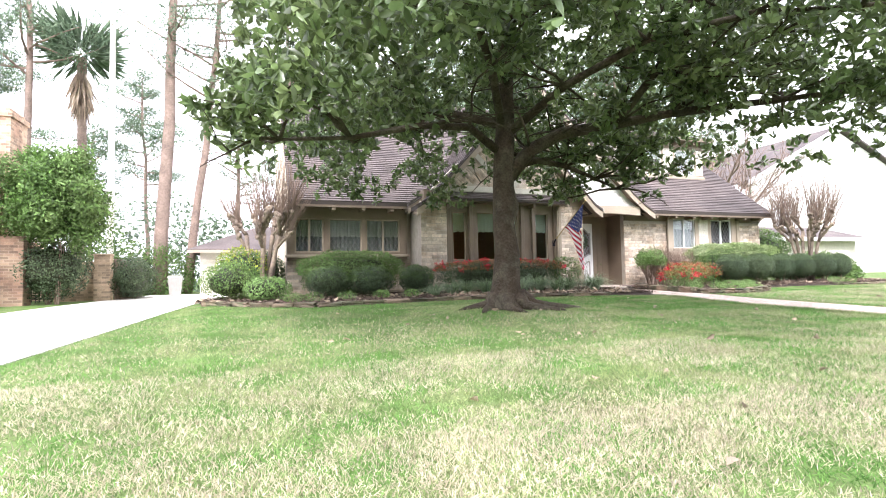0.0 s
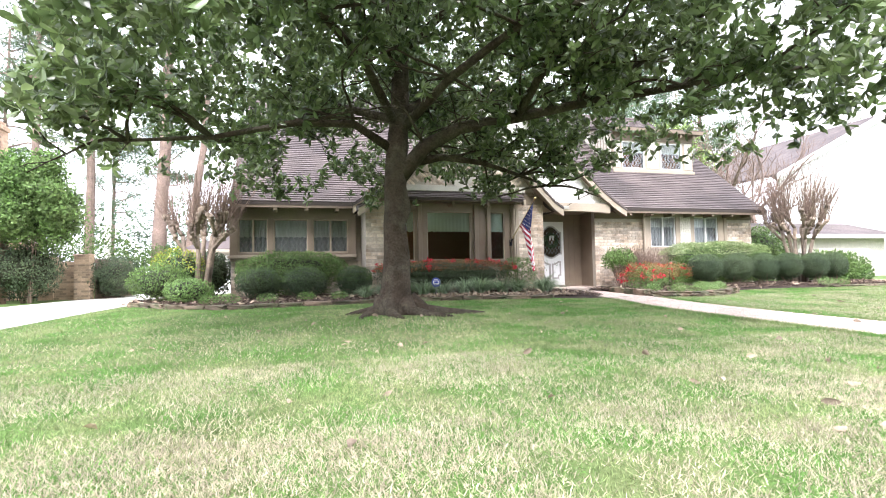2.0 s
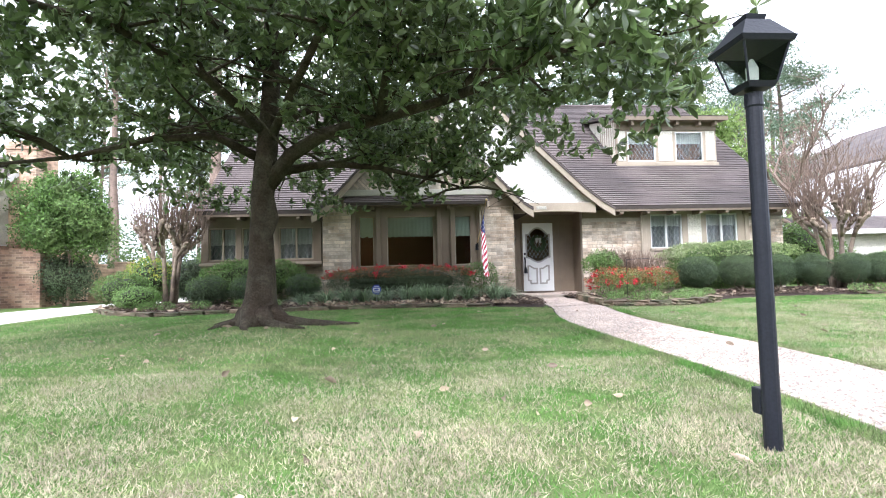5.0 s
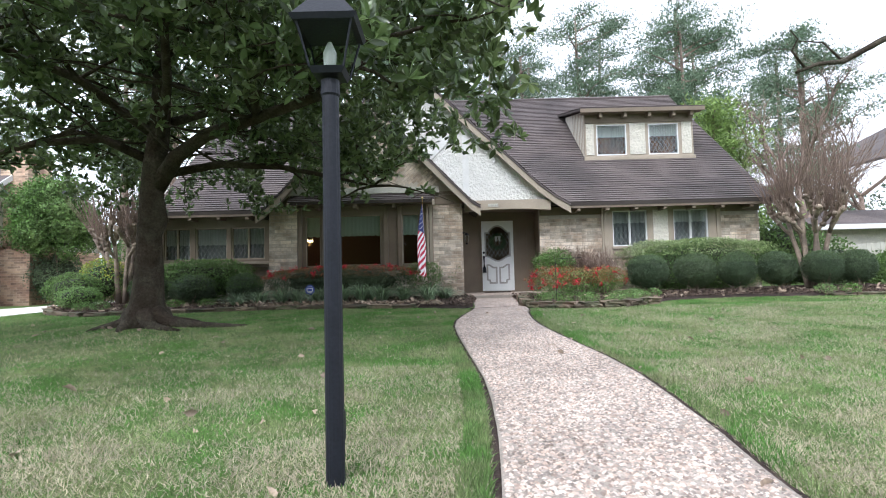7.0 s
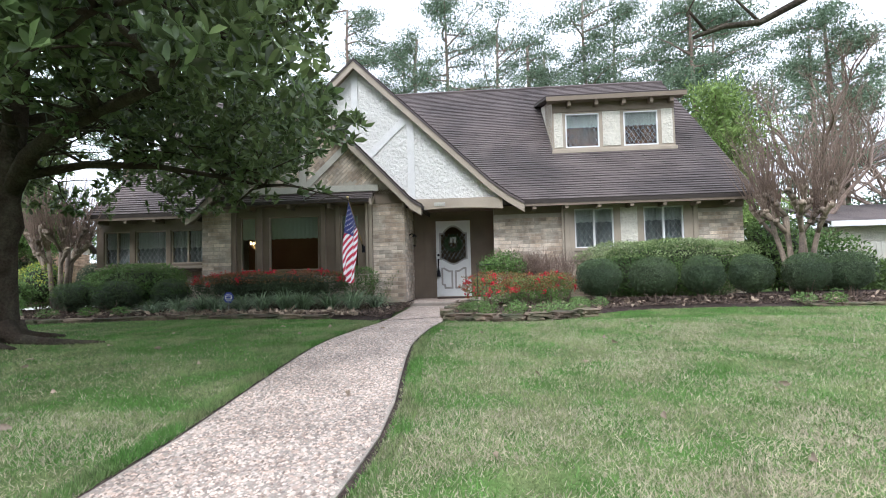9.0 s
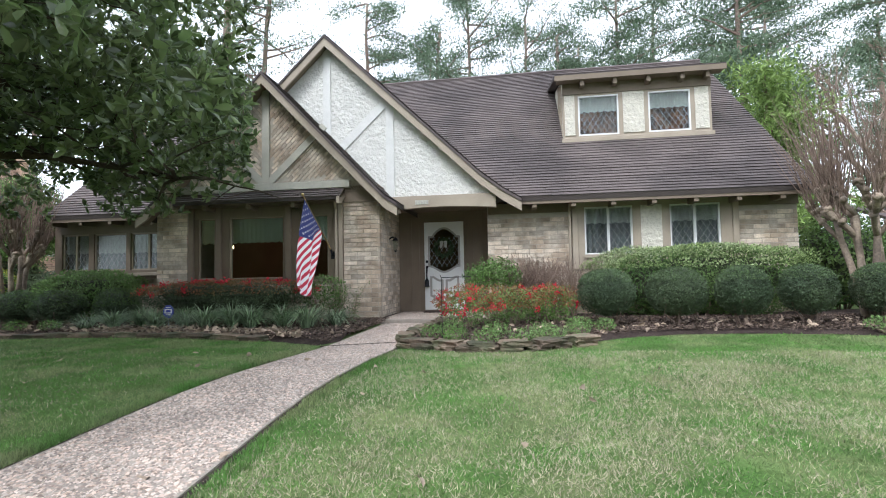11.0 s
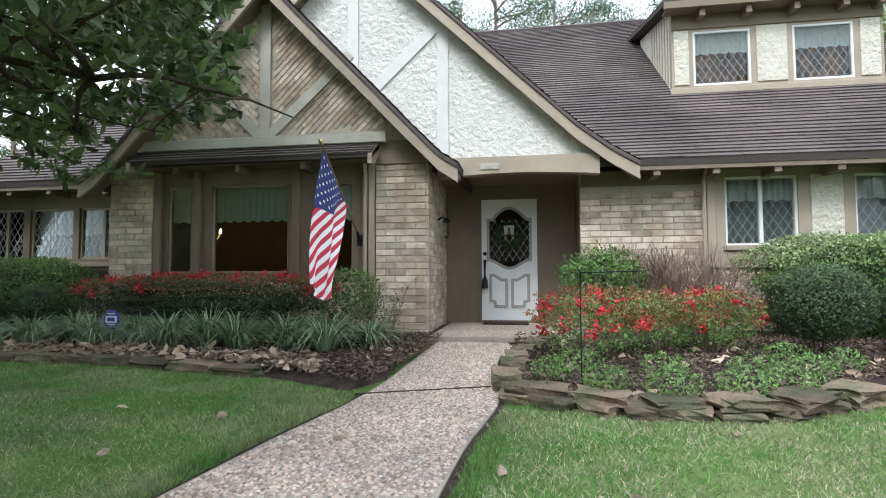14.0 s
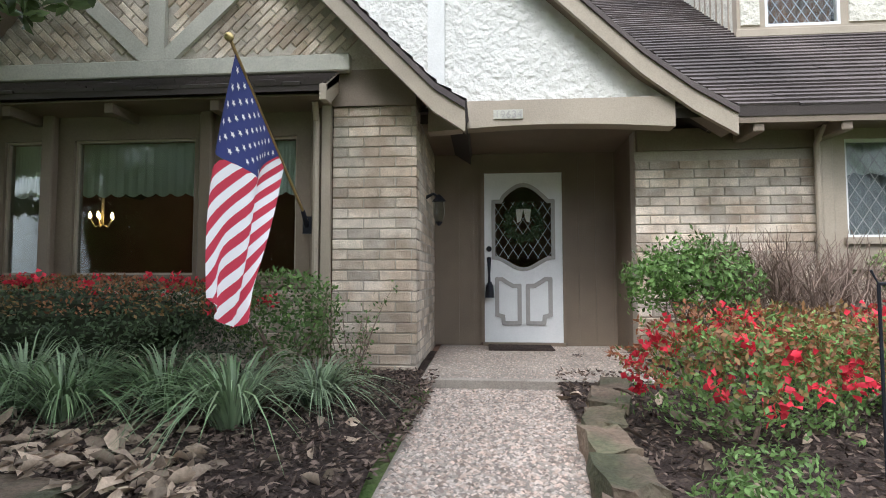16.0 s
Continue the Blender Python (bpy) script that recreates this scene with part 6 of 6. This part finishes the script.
part("roof", P([(-18, 15.3, 2.5), (-7.0, 15.3, 2.5), (-7.0, 20, 5.9), (-18, 20, 5.9)], (0, 0, 0.1)), M_SHING, nb)
part("roof", P([(-18, 24.7, 2.5), (-7.0, 24.7, 2.5), (-7.0, 20, 5.9), (-18, 20, 5.9)], (0, 0, 0.1)), M_SHING, nb)
part("barge_board", P([(-6.98, 15.25, 2.35), (-6.98, 20, 5.8), (-6.98, 20, 6.02), (-6.98, 15.25, 2.57)], (0.05, 0, 0)), M_WHITE, nb)
part("chimney", box(box(box(bmesh.new(), -7.4, -6.35, 18.9, 20.1, 0.1, 6.0), -7.45, -6.3, 18.85, 20.15, 6.0, 6.16), -7.36, -6.4, 18.95, 20.05, 6.16, 6.3), M_REDBRICK, nb, "tall red-brown brick chimney with sooty top")
part("chimney_cap", P([(-7.2, 19.1, 6.3), (-6.6, 19.1, 6.3), (-6.6, 19.9, 6.3), (-7.2, 19.9, 6.3)], (0, 0, 0.05)), M_BLACK, nb)
part("chimney_base", B(-7.2, -5.75, 18.3, 18.9, 0.1, 2.3), M_REDBRICK, nb)
nb.location.x -= 0.7


def brick_post(x, y, h, label):
    t = thing("gate_post", label, "gate post", (x, y, 0.2), "brick gate posts")
    part("shaft", B(x - 0.24, x + 0.24, y - 0.24, y + 0.24, 0.05, h - 0.06), M_POSTBRICK, t)
    part("cap", B(x - 0.27, x + 0.27, y - 0.27, y + 0.27, h - 0.06, h, bev=0.015), M_POSTBRICK, t)


brick_post(-5.1, 21.1, 1.9, "square tan brick gate post by the driveway")
brick_post(-6.4, 21.6, 1.85, "square tan brick gate post by the iron gate")
gp = tagged(part("garden_wall", B(-6.2, -5.3, 21.4, 21.55, 0.1, 1.65), M_POSTBRICK), "low tan brick wall between gate posts", "wall")
gate = thing("iron_gate", "black iron bar gate beside brick posts", "gate", (-7.1, 21.6, 0.2))
for k in range(9):
    part("bar", tube(bmesh.new(), [(-7.6 + k * 0.12, 21.6, 0.2), (-7.6 + k * 0.12, 21.6, 1.7)], [0.012, 0.012], 5), M_BLACK, gate)
for z in (0.35, 1.55):
    part("rail", B(-7.65, -6.6, 21.58, 21.62, z, z + 0.04), M_BLACK, gate)
fence = thing("wooden_fence", "weathered wooden board fence beside the driveway", "fence", (-4.7, 21.5, 0.2))
for k in range(12):
    part("board", B(-4.86 + 0.02 * k, -4.82 + 0.02 * k, 21.4 + 0.3 * k, 21.66 + 0.3 * k, 0.15, 1.75), M_TWIG, fence)
gar = thing("garage", "detached cream garage with a low brown hip roof", "garage", (0.5, 29, 0.2))
part("wall", B(-2.6, 5, 27.3, 33, 0.1, 2.3), M_CREAM, gar)
part("garage_door", B(-1.9, 1.2, 27.26, 27.3, 0.2, 2.1), M_WHITE, gar, "white panelled garage door")
for k in range(4):
    part("door_window", B(-1.7 + 0.75 * k, -1.15 + 0.75 * k, 27.24, 27.262, 1.65, 1.9), M_BLACK, gar)
part("roof", P([(-3.1, 26.8, 2.3), (5.5, 26.8, 2.3), (2.5, 30, 3.7), (0.0, 30, 3.7)], (0, 0, 0.1)), M_SHING, gar)
part("roof", P([(-3.1, 26.8, 2.3), (0.0, 30, 3.7), (0.0, 31, 3.7), (-3.1, 33.4, 2.3)], (0, 0, 0.1)), M_SHING, gar)
part("fascia", B(-3.12, 5.5, 26.76, 26.8, 2.22, 2.36), M_TRIM_L, gar)
bin_ = thing("rubbish_bin", "grey plastic wheeled rubbish bin by the garage", "rubbish bin", (-3.3, 24.6, 0.2))
part("body", tube(bmesh.new(), [(-3.3, 24.6, 0.25), (-3.3, 24.6, 1.05)], [0.27, 0.36], 4), M_GREYP, bin_)
part("lid", tube(bmesh.new(), [(-3.3, 24.6, 1.05), (-3.3, 24.6, 1.13)], [0.39, 0.33], 4), M_GREYP, bin_)
rn = thing("neighbour_house", "tall white-sided house with a wide gable", "house", (52, 39, 0.2))
part("gable_wall", P([(41.3, 33, 0), (66, 33, 0), (66, 33, 8.9), (53, 33, 14.2), (41.3, 33, 8.9)], (0, 0.3, 0)), M_WBOARD, rn)
part("roof", P([(40.4, 32.5, 8.5), (53, 32.5, 14.4), (53, 49, 14.4), (40.4, 49, 8.5)], (0, 0, 0.2)), M_SHING, rn)
part("roof", P([(67, 32.5, 8.5), (53, 32.5, 14.4), (53, 49, 14.4), (67, 49, 8.5)], (0, 0, 0.2)), M_SHING, rn)
part("barge_board", P([(40.4, 32.45, 8.2), (53, 32.45, 14.1), (53, 32.45, 14.7), (40.4, 32.45, 8.7)], (0, 0.05, 0)), M_WHITE, rn)
lo = thing("carport", "low grey-roofed outbuilding behind a board fence", "outbuilding", (28, 21, 0.3))
part("wall", B(24.2, 34, 20.5, 25, 0.1, 2.5), M_CREAM, lo)
part("roof", P([(23.6, 19.9, 2.5), (34.6, 19.9, 2.5), (34.6, 23, 3.4), (23.6, 23, 3.4)], (0, 0, 0.1)), M_SHING, lo)
part("fascia", B(23.6, 34.6, 19.86, 19.9, 2.42, 2.62), M_WHITE, lo)
f2 = thing("board_fence", "grey weathered board fence before the outbuilding", "fence", (25, 18.2, 0.3))
for k in range(46):
    part("board", B(21.8 + k * 0.17, 21.955 + k * 0.17, 18.2, 18.225, 0.2, 1.75 + 0.02 * (k % 3)), M_BOARD, f2)
